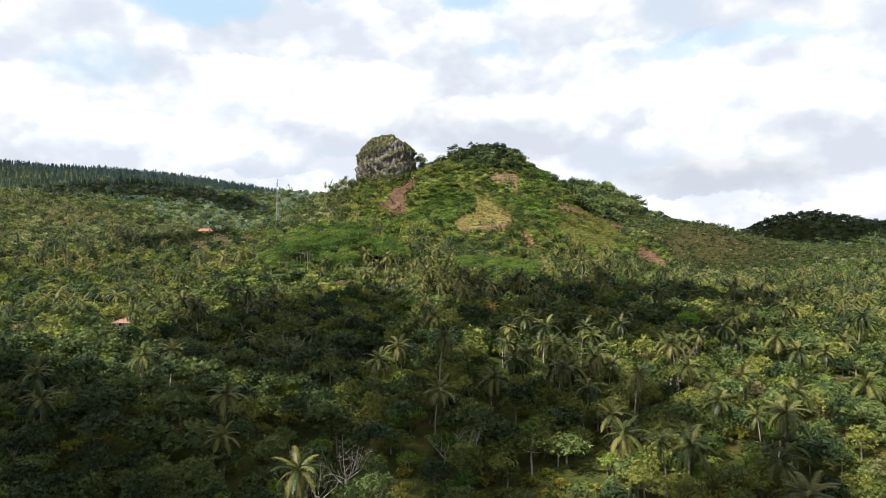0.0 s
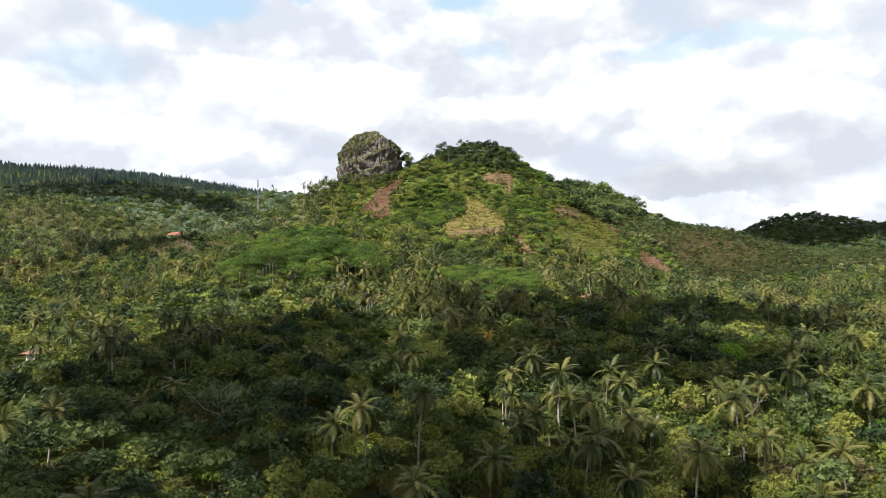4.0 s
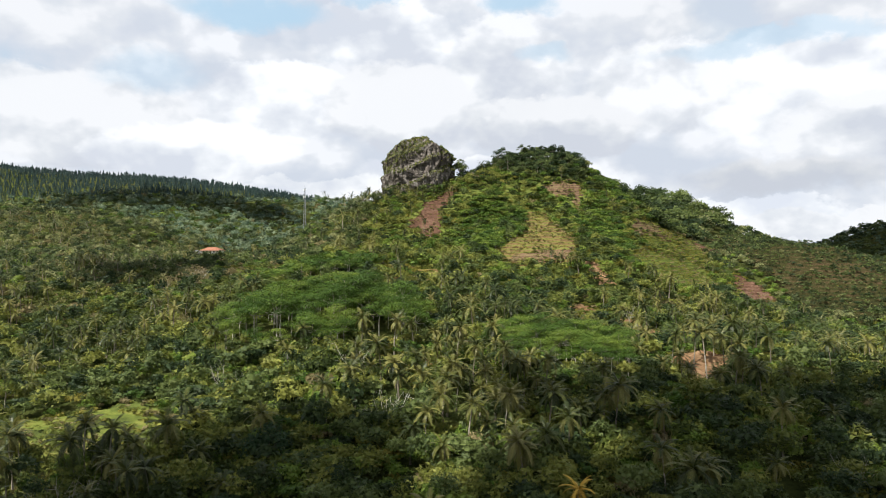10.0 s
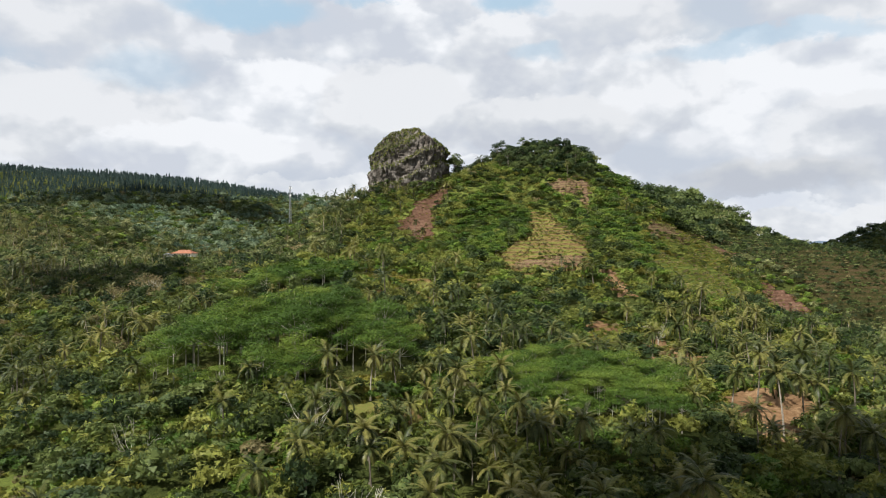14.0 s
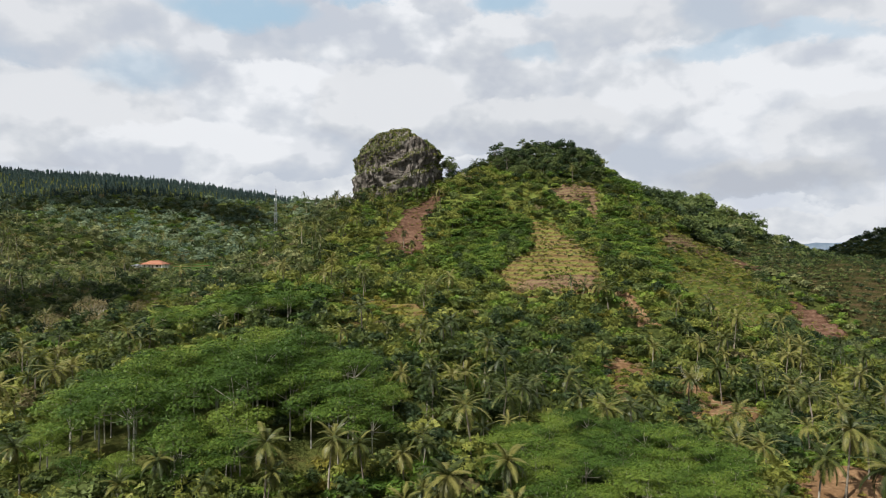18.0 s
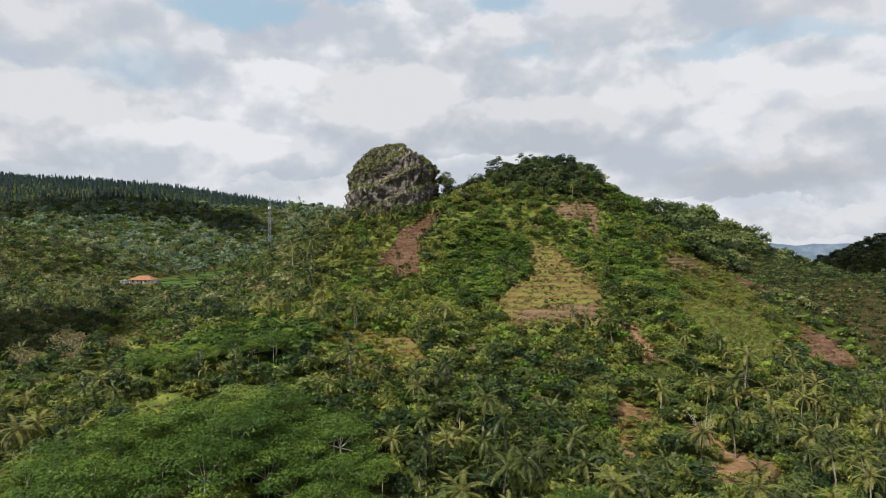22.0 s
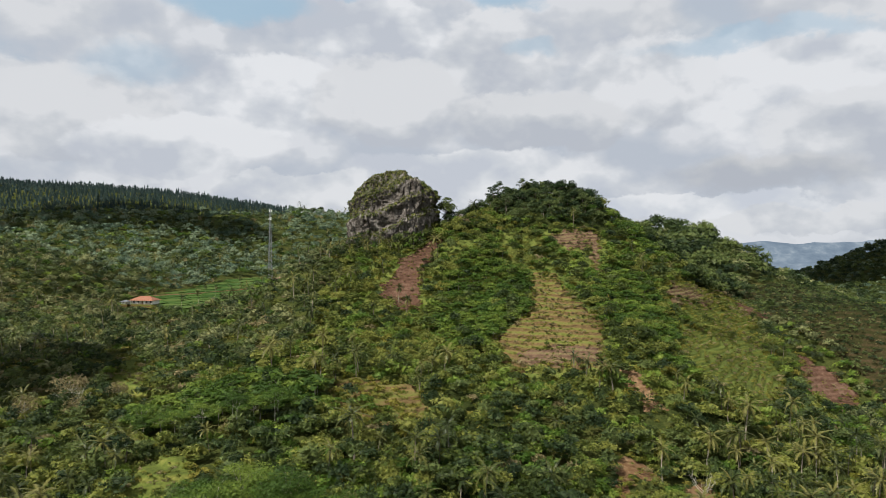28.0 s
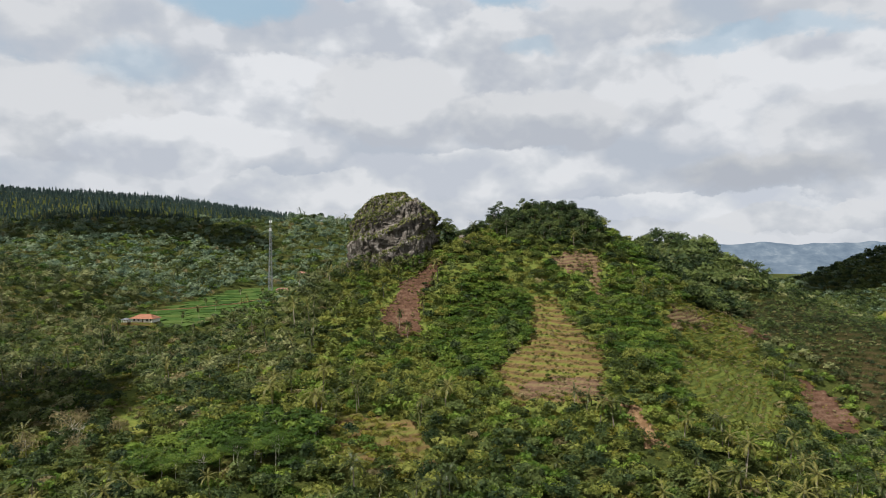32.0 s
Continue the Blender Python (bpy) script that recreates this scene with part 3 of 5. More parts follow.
def lumps(centres, radii, leaves, size, up=0.35, spread=0.75, stretch=1.5):
    """Leaf clumps: leaves spread through the outer shells of several uneven balls."""
    centres, radii = np.asarray(centres, float), np.asarray(radii, float)
    weight = radii[:, 0] * radii[:, 1]
    pick = rng.choice(len(centres), leaves, p=weight / weight.sum())
    d = rng.normal(size=(leaves, 3))
    d[:, 2] += 0.25
    d /= np.linalg.norm(d, axis=1, keepdims=True)
    c = centres[pick] + d * radii[pick] * rng.uniform(0.55, 1.06, (leaves, 1))
    normal = d + rng.normal(size=(leaves, 3)) * spread
    normal[:, 2] += up
    return leaf_cards(c, normal, size, stretch)


def broadleaf(tall, wide, leaves, size, balls=7, limbs=True):
    """A round, uneven crown on a short forked trunk."""
    trunk = [tube([(0, 0, -0.5), (0.15, 0.1, tall * 0.3), (0.1, 0.25, tall * 0.55)], (0.26, 0.2, 0.13), 6 if limbs else 3)]
    cs, rs = [], []
    for k in range(balls):
        t = k * 2.4 + rng.uniform(-0.4, 0.4)
        r = wide * 0.5 * (0.15 + 0.62 * math.sqrt(k / balls))
        c = np.array([r * math.cos(t), r * math.sin(t), tall * (0.80 - 0.50 * (r / wide * 2) ** 2 + rng.uniform(-0.12, 0.08))])
        cs.append(c)
        q = wide * rng.uniform(0.19, 0.29)
        rs.append((q * 1.1, q * 1.1, q * rng.uniform(0.6, 0.85)))
        if limbs:
            trunk.append(tube([(0.1, 0.2, tall * 0.45), c * (0.55, 0.55, 0.8), c], (0.11, 0.07, 0.03), 4))
    return merge(trunk), lumps(cs, rs, leaves, size)


def clump(tall, wide, leaves, size, balls=6, foot=0.12):
    """A low-branched tree or bush: leafy heaps from near the ground to a rounded top."""
    cs, rs = [], []
    for k in range(balls):
        t = k * 2.4 + rng.uniform(-0.5, 0.5)
        r = wide * 0.5 * 0.66 * math.sqrt(k / balls)
        q = wide * rng.uniform(0.24, 0.33)
        top = tall * (1.0 - 0.45 * (2 * r / wide) ** 2) * rng.uniform(0.86, 1.05)
        cs.append((r * math.cos(t), r * math.sin(t), max(top - q * 0.8, tall * foot + q * 0.5)))
        rs.append((q, q, q * 0.85))
    cs, rs = np.array(cs), np.array(rs)
    pick = rng.integers(0, balls, leaves)
    d = rng.normal(size=(leaves, 3))
    d[:, 2] = np.abs(d[:, 2]) - 0.35
    d /= np.linalg.norm(d, axis=1, keepdims=True)
    c = cs[pick] + d * rs[pick] * rng.uniform(0.62, 1.18, (leaves, 1))
    normal = d + rng.normal(size=(leaves, 3)) * 0.80 + (0, 0, 0.3)
    return None, leaf_cards(c, normal, size)


def albizia(tall, wide, leaves, size, limbs=True):
    """A slender pale stem that forks into a flat, layered, feathery crown."""
    trunk = [tube([(0, 0, -0.5), (0.12, 0, tall * 0.4), (0, 0.15, tall * 0.62)], (0.17, 0.13, 0.1), 6 if limbs else 3)]
    cs, rs = [], []
    for k in range(8):
        t = k * 2.4 + rng.uniform(-0.4, 0.4)
        r = wide * 0.5 * (0.1 + 0.75 * math.sqrt(k / 8))
        c = np.array([r * math.cos(t), r * math.sin(t), tall * (0.94 - 0.07 * (k % 4) - 0.12 * (r / wide * 2) ** 2)])
        cs.append(c)
        q = wide * rng.uniform(0.20, 0.30)
        rs.append((q, q, 0.8))
        if limbs or k % 3 == 0:
            trunk.append(tube([(0, 0.15, tall * 0.58), c * (0.5, 0.5, 0.86), c], (0.08, 0.05, 0.025), 4))
    return merge(trunk), lumps(cs, rs, leaves, size, 1.2, 0.6, 2.2)


def frond(length, arch, segments, leaflets, width, ribbed=True):
    """One feathered palm leaf along +x: a thin rib, with drooping leaflets on both sides."""
    t = np.linspace(0, 1, segments + 1)
    x = length * (t - 0.12 * t ** 2 * (1 + arch))
    z = length * (0.34 * t * (1 - 0.4 * arch) - (0.42 + 0.50 * arch) * t ** 2)
    rib = np.stack([x, 0 * x, z], 1)
    pieces = []
    if ribbed:
        v, f = tube(rib, np.linspace(0.07, 0.02, segments + 1), 3)
        pieces.append((v, np.concatenate([f[:, :3], f[:, (0, 2, 3)]])))
    for s in (-1, 1):
        u = np.linspace(0.08, 0.985, leaflets)
        px, pz = np.interp(u, t, x), np.interp(u, t, z)
        w = width * np.sin(np.pi * np.clip(u * 0.84 + 0.14, 0, 1)) ** 0.6 * rng.uniform(0.85, 1.12, leaflets)
        half = length / leaflets * 0.42
        a = np.stack([px - half, 0 * px, np.interp(u - 0.5 / leaflets, t, z)], 1)
        b = np.stack([px + half, 0 * px, np.interp(u + 0.5 / leaflets, t, z)], 1)
        tip = np.stack([px + w * 0.62, s * w * 0.80, pz - w * 0.45], 1)
        pieces.append((np.stack([a, b, tip], 1).reshape(-1, 3), np.arange(3 * leaflets).reshape(leaflets, 3)))
    return merge(pieces)


def turned(v, yaw, pitch=0.0):
    c, s = math.cos(pitch), math.sin(pitch)
    v = np.stack([v[:, 0] * c - v[:, 2] * s, v[:, 1], v[:, 0] * s + v[:, 2] * c], 1)
    c, s = math.cos(yaw), math.sin(yaw)
    return np.stack([v[:, 0] * c - v[:, 1] * s, v[:, 0] * s + v[:, 1] * c, v[:, 2]], 1)


def palm(tall, fronds, segments, leaflets, length=4.6, lean=1.0, wide=0.95, rib=True):
    """A coconut palm: a thin curved trunk, ringed at the foot, and a feathered head; returns the trunk and each frond."""
    t = np.linspace(0, 1, 6 if rib else 3)
    stem = np.stack([lean * t ** 2, 0.3 * lean * np.sin(t * 3), -0.5 + (tall + 0.5) * t], 1)
    trunk = tube(stem, (0.30, 0.19, 0.17, 0.15, 0.14, 0.16), 6) if rib else tube(stem, (0.26, 0.17, 0.15), 3)
    head = stem[-1]
    leaves = []
    for k in range(fronds):
        age = k / fronds
        v, f = frond(length * rng.uniform(0.85, 1.1), 0.1 + 0.9 * age, segments, leaflets, wide, rib)
        v = turned(v, k * 2.399 + rng.uniform(-0.2, 0.2), radians(58 - 105 * age + rng.uniform(-8, 8)))
        leaves.append((v + head, f))
    return trunk, leaves


def banana(leaves=8):
    pieces = [tube([(0, 0, -0.3), (0, 0, 2.0)], (0.16, 0.1), 5)]
    for k in range(leaves):
        t = np.linspace(0, 1, 5)
        L = rng.uniform(1.8, 2.6)
        x, z = L * t * 0.8, 1.8 + L * (0.9 * t - 0.95 * t ** 2)
        w = 0.42 * np.sin(np.pi * np.clip(t + 0.08, 0, 1)) + 0.03
        v = np.concatenate([np.stack([x, -w, z - 0.08], 1), np.stack([x, w, z - 0.08], 1)])
        pieces.append((turned(v, k * 2.4), np.array([(j, j + 1, 6 + j, 5 + j) for j in range(4)])))
    return merge(pieces)


def bare_tree(tall, boughs):
    """A leafless grey tree: limbs that fork and fork again into thin twigs."""
    pieces = [tube([(0, 0, -0.5), (0.2, 0, tall * 0.2), (0.1, 0.1, tall * 0.38)], (0.22, 0.17, 0.11), 5)]
    for k in range(boughs):
        t = k * 2.4 + rng.uniform(-0.3, 0.3)
        out = tall * rng.uniform(0.28, 0.56)
        base = np.array([0.1, 0.05, tall * rng.uniform(0.14, 0.36)])
        tip = np.array([math.cos(t) * out, math.sin(t) * out, tall * rng.uniform(0.58, 1.0)])
        mid = base * 0.5 + tip * 0.5 + (math.cos(t) * 0.4, math.sin(t) * 0.4, -0.6)
        pieces.append(tube([base, mid, tip], (0.075, 0.05, 0.018), 4))
        for j in range(6):
            s = base + (tip - base) * rng.uniform(0.35, 0.97)
            e = s + rng.normal(size=3) * tall * 0.09 + (math.cos(t) * tall * 0.05, math.sin(t) * tall * 0.05, tall * 0.09)
            pieces.append(tube([s, e], (0.028, 0.010), 3))
    return merge(pieces)


def pine(tall, tiers, sides):
    """A slim dark conifer: ragged skirts of boughs, each tier narrower, to a pointed top."""
    pieces = []
    for k in range(tiers):
        r = tall * 0.17 * (1 - 0.8 * k / tiers)
        t = np.arange(2 * sides) * math.pi / sides + k
        q = r * np.where(np.arange(2 * sides) % 2, 1.0, 0.5) * rng.uniform(0.8, 1.2, 2 * sides)
        skirt = np.stack([np.cos(t) * q, np.sin(t) * q, tall * (0.15 + 0.62 * k / tiers) - 0.12 * q], 1)
        v = np.concatenate([skirt, [(0, 0, tall * (0.15 + 0.62 * k / tiers + 0.85 / tiers))]])
        n = 2 * sides
        pieces.append((v, np.array([(j, (j + 1) % n, n) for j in range(n)])))
    return tube([(0, 0, -0.5), (0, 0, tall * 0.9)], (0.2, 0.04), 4), merge(pieces)



# ---- planting plan ----
def within_ellipse(x, y, cx, cy, rx, ry):
    return ((x - cx) / rx) ** 2 + ((y - cy) / ry) ** 2 < 1


def scatter(x0, x1, y0, y1, cell):
    xs, ys = np.meshgrid(np.arange(x0, x1, cell), np.arange(y0, y1, cell))
    x = (xs + rng.uniform(0.05, 0.95, xs.shape) * cell).ravel()
    y = (ys + rng.uniform(0.05, 0.95, xs.shape) * cell).ravel()
    return x, y


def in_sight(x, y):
    """The wedge of land that the camera sees, without the hidden back of the main hill."""
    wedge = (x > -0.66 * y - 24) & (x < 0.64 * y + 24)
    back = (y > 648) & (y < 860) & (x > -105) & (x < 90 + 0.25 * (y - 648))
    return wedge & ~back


def open_ground(x, y):
    hit = np.zeros(x.shape, bool)
    for p in OPEN_LAND:
        hit |= inside(x, y, p)
    # strips on the camera's side stay clear so that the plots show
    for p in (PATH_UPPER, PATH_LOWER, SLIP, UNDER_TOP, RED_SLIP, TERRACE, STRIP, CLEARING, BROWN_TERRACE, UPPER_GRASS, GRASS_TERRACE):
        hit |= inside(x, y + 4, p)
    for p in (PATH_UPPER, PATH_LOWER):
        hit |= inside(x, y + 8, p) | inside(x, y + 12, p)
    return hit | inside(x, y, RICE_LAND) | within_ellipse(x, y, -50, 578, 21, 17) | within_ellipse(x, y, -226, 640, 15, 17) | within_ellipse(x, y, -97, 198, 7, 14)


HIGH_GROVE = (-52, 314, 33, 26)
BROAD, DARK, ALBIZIA, BRIGHT, PALM, DRY, PINE, SHRUB, BANANA, TALL, FAR = range(11)


def kind_of(x, y):
    """Which plant grows where: groves, palm belts, the wooded top, scrub, and mixed growth between."""
    u = rng.random(x.shape)
    patchy = np.sin(x * 0.045 + 1.5 * np.sin(y * 0.021)) * np.cos(y * 0.038 + 1.1 * np.sin(x * 0.025))
    kind = np.full(x.shape, BROAD)
    palms = np.clip(0.08 + 0.26 * patchy, 0.02, 0.45)
    palms = np.where((x > 20) & (y < 230), 0.12 + 0.14 * patchy, palms)
    palms = np.where((x > 60) & (y > 300) & (y < 440), 0.17 + 0.18 * patchy, palms)
    palms = np.where((y > 250) & (y < 330) & (x > -30) & (x < 60), 0.22 + 0.26 * patchy, palms)
    palms = np.where((y > 440) & (x > -60), 0.05, palms)
    palms = np.where((x < -15) & (y < 190), 0.03, palms)
    kind = np.where(u < 0.80 * palms, PALM, kind)
    v = rng.random(x.shape)
    rest = kind == BROAD
    # on the crest fewer dark, more bright leaves stand in for light haze
    kind = np.where(rest & (v < np.where((y > 430) & (x > -75), 0.12, 0.22) - 0.12 * patchy), DARK, kind)
    kind = np.where(rest & (v < 0.6) & (x < -20) & (y < 170), DARK, kind)
    kind = np.where(rest & (v > 0.80), SHRUB, kind)
    kind = np.where(rest & (v > 0.74) & (v <= 0.80), BANANA, kind)
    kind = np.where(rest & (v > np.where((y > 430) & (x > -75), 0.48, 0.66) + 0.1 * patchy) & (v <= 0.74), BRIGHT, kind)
    kind = np.where(rest & (v > 0.62) & (v <= 0.64), DRY, kind)
    grove = within_ellipse(x, y, *HIGH_GROVE) | within_ellipse(x, y, 19, 297, 21, 20) | within_ellipse(x, y, -75, 395, 30, 16)
    layered = within_ellipse(x, y, 0, 505, 24, 42) | within_ellipse(x, y, 62, 505, 16, 44) | within_ellipse(x, y, 95, 585, 30, 22)
    kind = np.where(grove & (u < 0.92), ALBIZIA, kind)
    kind = np.where(layered & (u < 0.66), ALBIZIA, kind)
    top = within_ellipse(x, y, 26, 588, 27, 18)
    kind = np.where(top, TALL, kind)
    kind = np.where(within_ellipse(x, y, -60, 545, 40, 30) & (u < 0.14), PALM, kind)
    kind = np.where(within_ellipse(x, y, -104, 350, 20, 34) & (u < 0.24), PALM, kind)
    kind = np.where(inside(x, y, WEEDS), SHRUB, kind)
    kind = np.where(inside(x, y, SCRUB_SLOPE), np.where(u < 0.5, DARK, np.where(u < 0.85, BROAD, DRY)), kind)
    kind = np.where(within_ellipse(x, y, 122, 640, 46, 80) & (u < 0.72), DARK, kind)
    kind = np.where((kind == BROAD) & (x < -90) & (y > 370) & (v < 0.36), DRY, kind)
    return kind


def size_of(x, y, kind):
    """Low scrub on the terraces, slender young trees in the layered stand, full size elsewhere."""
    size = np.where(inside(x, y, SCRUB_SLOPE), 0.36, 1.0)
    layered = within_ellipse(x, y, 0, 505, 24, 42) | within_ellipse(x, y, 62, 505, 16, 44)
    size = np.where(kind == PALM, 1.15, size)
    size = np.where(within_ellipse(x, y, 120, 615, 36, 50), 1.55, size)
    return np.where(layered & (kind == ALBIZIA), 0.85, size)


COLOUR = {BROAD: LEAF_BROAD, FAR: LEAF_FAR_HAZED, DARK: LEAF_DARK, ALBIZIA: LEAF_ALBIZIA, BRIGHT: LEAF_BRIGHT, PALM: LEAF_PALM, DRY: LEAF_DRY, PINE: LEAF_PINE, SHRUB: GRASS, BANANA: LEAF_BRIGHT, TALL: LEAF_TOP_SHADED}
ORDER = [BROAD, DARK, ALBIZIA, BRIGHT, PALM, DRY, PINE, SHRUB, BANANA, TALL, FAR]


def simple_palm(tall, fronds, segments, leaflets):
    trunk, leaves = palm(tall, fronds, segments, leaflets, wide=0.78, rib=False)
    return trunk, merge(leaves)


def shapes(detail):
    """A few shapes of each plant at a given fineness: the trunk and the crown."""
    n = lambda k: max(int(k * detail), 10)
    s = (1.0 if detail > 0.3 else 0.82) / math.sqrt(detail)
    return {
        BROAD: [clump(h, w, n(300), 0.68 * s) for h, w in ((7.5, 7.0), (9.5, 7.5), (5.5, 7.0), (8.5, 8.5), (6.5, 6.0))],
        FAR: [clump(h, w, n(300), 0.68 * s) for h, w in ((7.5, 7.0), (9.5, 7.5), (5.5, 7.0), (8.5, 8.5))],
        DARK: [clump(h, w, n(300), 0.68 * s) for h, w in ((9.0, 7.0), (7.0, 7.5), (10.5, 6.5))],
        ALBIZIA: [albizia(h, w, n(400), 0.58 * s, limbs=False) for h, w in ((7.0, 8.5), (8.5, 9.0), (6.0, 8.0))],
        BRIGHT: [clump(h, w, n(280), 0.68 * s) for h, w in ((6.0, 6.5), (7.0, 7.0), (4.5, 6.0))],
        PALM: [simple_palm(h, 16 if detail > 0.40 else 12, 4, 13 if detail > 0.40 else 7) for h in (9.0, 11.0, 7.5)],
        DRY: [clump(7.0, 6.5, n(220), 0.59 * s), clump(5.0, 6.0, n(220), 0.59 * s)],
        PINE: [pine(15.0, 3, 4), pine(13.0, 3, 4)],
        SHRUB: [clump(2.2, 4.6, n(140), 0.55 * s, 5), clump(3.0, 5.0, n(160), 0.55 * s, 5)],
        BANANA: [(tube([(0, 0, -0.3), (0, 0, 1.5)], (0.16, 0.1), 4), banana(7))],
        TALL: [clump(12.0, 8.5, n(400), 0.67 * s, 8), clump(14.0, 8.0, n(400), 0.67 * s, 8)],
    }


def growth(name, label, x, y, kind, kit, scale=1.0, category="trees", with_trunk=True, z=None, colours=COLOUR):
    """Joined growth: every plant is real geometry, in one object."""
    vs, fs, ms, ts, base = [], [], [], [], 0
    z = height(x, y) if z is None else z
    for k in ORDER:
        for j, (trunk, crown) in enumerate(kit[k]):
            at = np.where(kind == k)[0]
            at = at[j::len(kit[k])]
            if not len(at):
                continue
            pieces = [(crown, ORDER.index(k))] + ([(trunk, len(ORDER) if k != ALBIZIA else len(ORDER) + 1)] if with_trunk and trunk else [])
            size = rng.uniform(0.70, 1.25, len(at)) * (scale if np.isscalar(scale) else scale[at])
            flat = size * rng.uniform(0.95, 1.35, len(at))
            yaw = rng.uniform(0, 2 * math.pi, len(at))
            tint = rng.random(len(at))
            c, s = np.cos(yaw)[:, None], np.sin(yaw)[:, None]
            for (v, f), m in pieces:
                f = f if f.shape[1] == 3 else np.concatenate([f[:, :3], f[:, (0, 2, 3)]])
                px = (v[None, :, 0] * c - v[None, :, 1] * s) * flat[:, None] + x[at][:, None]
                py = (v[None, :, 0] * s + v[None, :, 1] * c) * flat[:, None] + y[at][:, None]
                pz = v[None, :, 2] * size[:, None] + z[at][:, None]
                vs.append(np.stack([px, py, pz], -1).reshape(-1, 3))
                fs.append((f[None] + (np.arange(len(at)) * len(v))[:, None, None]).reshape(-1, 3) + base)
                ms.append(np.full(len(at) * len(f), m))
                ts.append(np.repeat(tint, len(v)))
                base += len(at) * len(v)
    mats = [colours[k][0] for k in ORDER] + [BARK, BARK_PALE]
    ob = new(name, mesh_of(name, np.concatenate(vs), np.concatenate(fs), mats, np.concatenate(ms), tint=np.concatenate(ts)))
    return tagged(ob, label, category, kind="stuff")


# single plants near the flight line
def tree_model(name, label, category, group, trunk, crown, leaf, bark=BARK, parts=()):
    thing = new(name)
    part("trunk", mesh_of("trunk", *trunk, [bark], smooth=True), bark, thing)
    if crown:
        part("crown", mesh_of("crown", *crown, [leaf[1]]), leaf[1], thing)
    if parts:
        head = part("crown", mesh_of("crown", *parts[0], [leaf[1]]), leaf[1], thing)
        for p in parts[1:]:
            part("frond", mesh_of("frond", *p, [leaf[1]]), leaf[1], head)
    return tagged(thing, label, category, group)


def plant(models, x, y, scale=(0.5, 0.85)):
    """Stands copies of the models on the ground; the models themselves take the first places. The high grove rises to a dome."""
    z = height(x, y)
    dome = 1 + 0.75 * np.clip(1.5 - 1.3 * (((x - HIGH_GROVE[0]) / HIGH_GROVE[2]) ** 2 + ((y - HIGH_GROVE[1]) / HIGH_GROVE[3]) ** 2), 0, 1) * (scale == (0.55, 0.85))
    for k in range(len(x)):
        m = models[k % len(models)]
        s = rng.uniform(*scale) * dome[k]
        if models is top_models:
            s *= 0.62 + 0.50 * ((x[k] - 30) / 30) ** 2
        at = Matrix.Translation((x[k], y[k], z[k])) @ Matrix.Rotation(rng.uniform(0, 6.28), 4, "Z") @ Matrix.Scale(s, 4)
        if k < len(models):
            m.matrix_world = at
        else:
            c = copy_thing(m, at)
            c.matrix_basis = at


lx0, ly0 = scatter(-30, 82, 450, 560, 3.8)
sel = within_ellipse(lx0, ly0, 0, 505, 24, 42) | within_ellipse(lx0, ly0, 62, 505, 16, 44)
lx0, ly0 = lx0[sel], ly0[sel]
hx, hy = scatter(-260, 260, 62, 230, 3.7)
mx, my = scatter(-420, 330, 230, 450, 3.95)
ux, uy = scatter(-520, 420, 450, 660, 4.3)
X, Y = np.concatenate([hx, mx, ux, lx0]), np.concatenate([hy, my, uy, ly0])
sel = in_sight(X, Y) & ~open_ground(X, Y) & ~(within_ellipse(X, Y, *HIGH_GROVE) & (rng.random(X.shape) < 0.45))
X, Y = X[sel], Y[sel]
KIND = kind_of(X, Y)

near = (Y < 300) & (X > -110) & (X < 120)
single = np.zeros(X.shape, bool)
palm_models = []
for h, lean, label in ((9.5, 1.0, "tall coconut palm with a drooping green head"), (11.5, -1.2, "tall leaning coconut palm with yellowing lower fronds"), (8.0, 0.6, "short coconut palm with a full green head")):
    trunk, leaves = palm(h, 21, 5, 36, length=4.4, lean=lean, wide=0.92)
    palm_models.append(tree_model("coconut_palm", label, "palm tree", "coconut palms on the slopes", trunk, None, LEAF_PALM, parts=leaves[:1] + [merge(leaves[1:6]), merge(leaves[6:12]), merge(leaves[12:])]))
broad_models = []
for h, w in ((8.0, 7.0), (9.5, 8.0), (6.5, 6.5)):
    trunk, crown = broadleaf(h, w, 620, 0.52, 9)
    broad_models.append(tree_model("broadleaf_tree", "round-crowned green broadleaf tree in the forest", "tree", "broadleaf trees on the slopes", trunk, crown, LEAF_BROAD))
dark_models = []
for h, w in ((9.5, 7.0), (7.5, 7.5)):
    trunk, crown = broadleaf(h, w, 620, 0.52, 9)
    dark_models.append(tree_model("fruit_tree", "dense dark green tree with a rounded crown", "tree", "dark trees on the slopes", trunk, crown, LEAF_DARK))
albizia_models = []
for h, w in ((10.0, 9.5), (11.5, 10.5)):
    trunk, crown = albizia(h, w, 2300, 0.22)
    albizia_models.append(tree_model("albizia_tree", "flat-topped feathery bright green tree on pale stems", "tree", "feathery trees in the groves", trunk, crown, LEAF_ALBIZIA, BARK_PALE))
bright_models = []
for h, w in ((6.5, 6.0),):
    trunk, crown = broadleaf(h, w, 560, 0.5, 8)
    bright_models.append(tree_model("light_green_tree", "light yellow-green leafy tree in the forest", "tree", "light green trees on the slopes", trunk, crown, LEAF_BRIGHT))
top_models = []
for h, w in ((13.0, 8.5), (14.0, 9.0), (12.0, 8.0), (14.5, 7.0), (11.0, 8.5)):
    trunk, crown = broadleaf(h, w, 1150, 0.54, 13)
    top_models.append(tree_model("hilltop_tree", "tall dark broadleaf tree on the hilltop", "tree", "tall trees on the hilltop", trunk, crown, LEAF_TOP_SHADED if w > 7.5 else LEAF_DARK))
trunk, crown = albizia(16.0, 9.5, 900, 0.40)
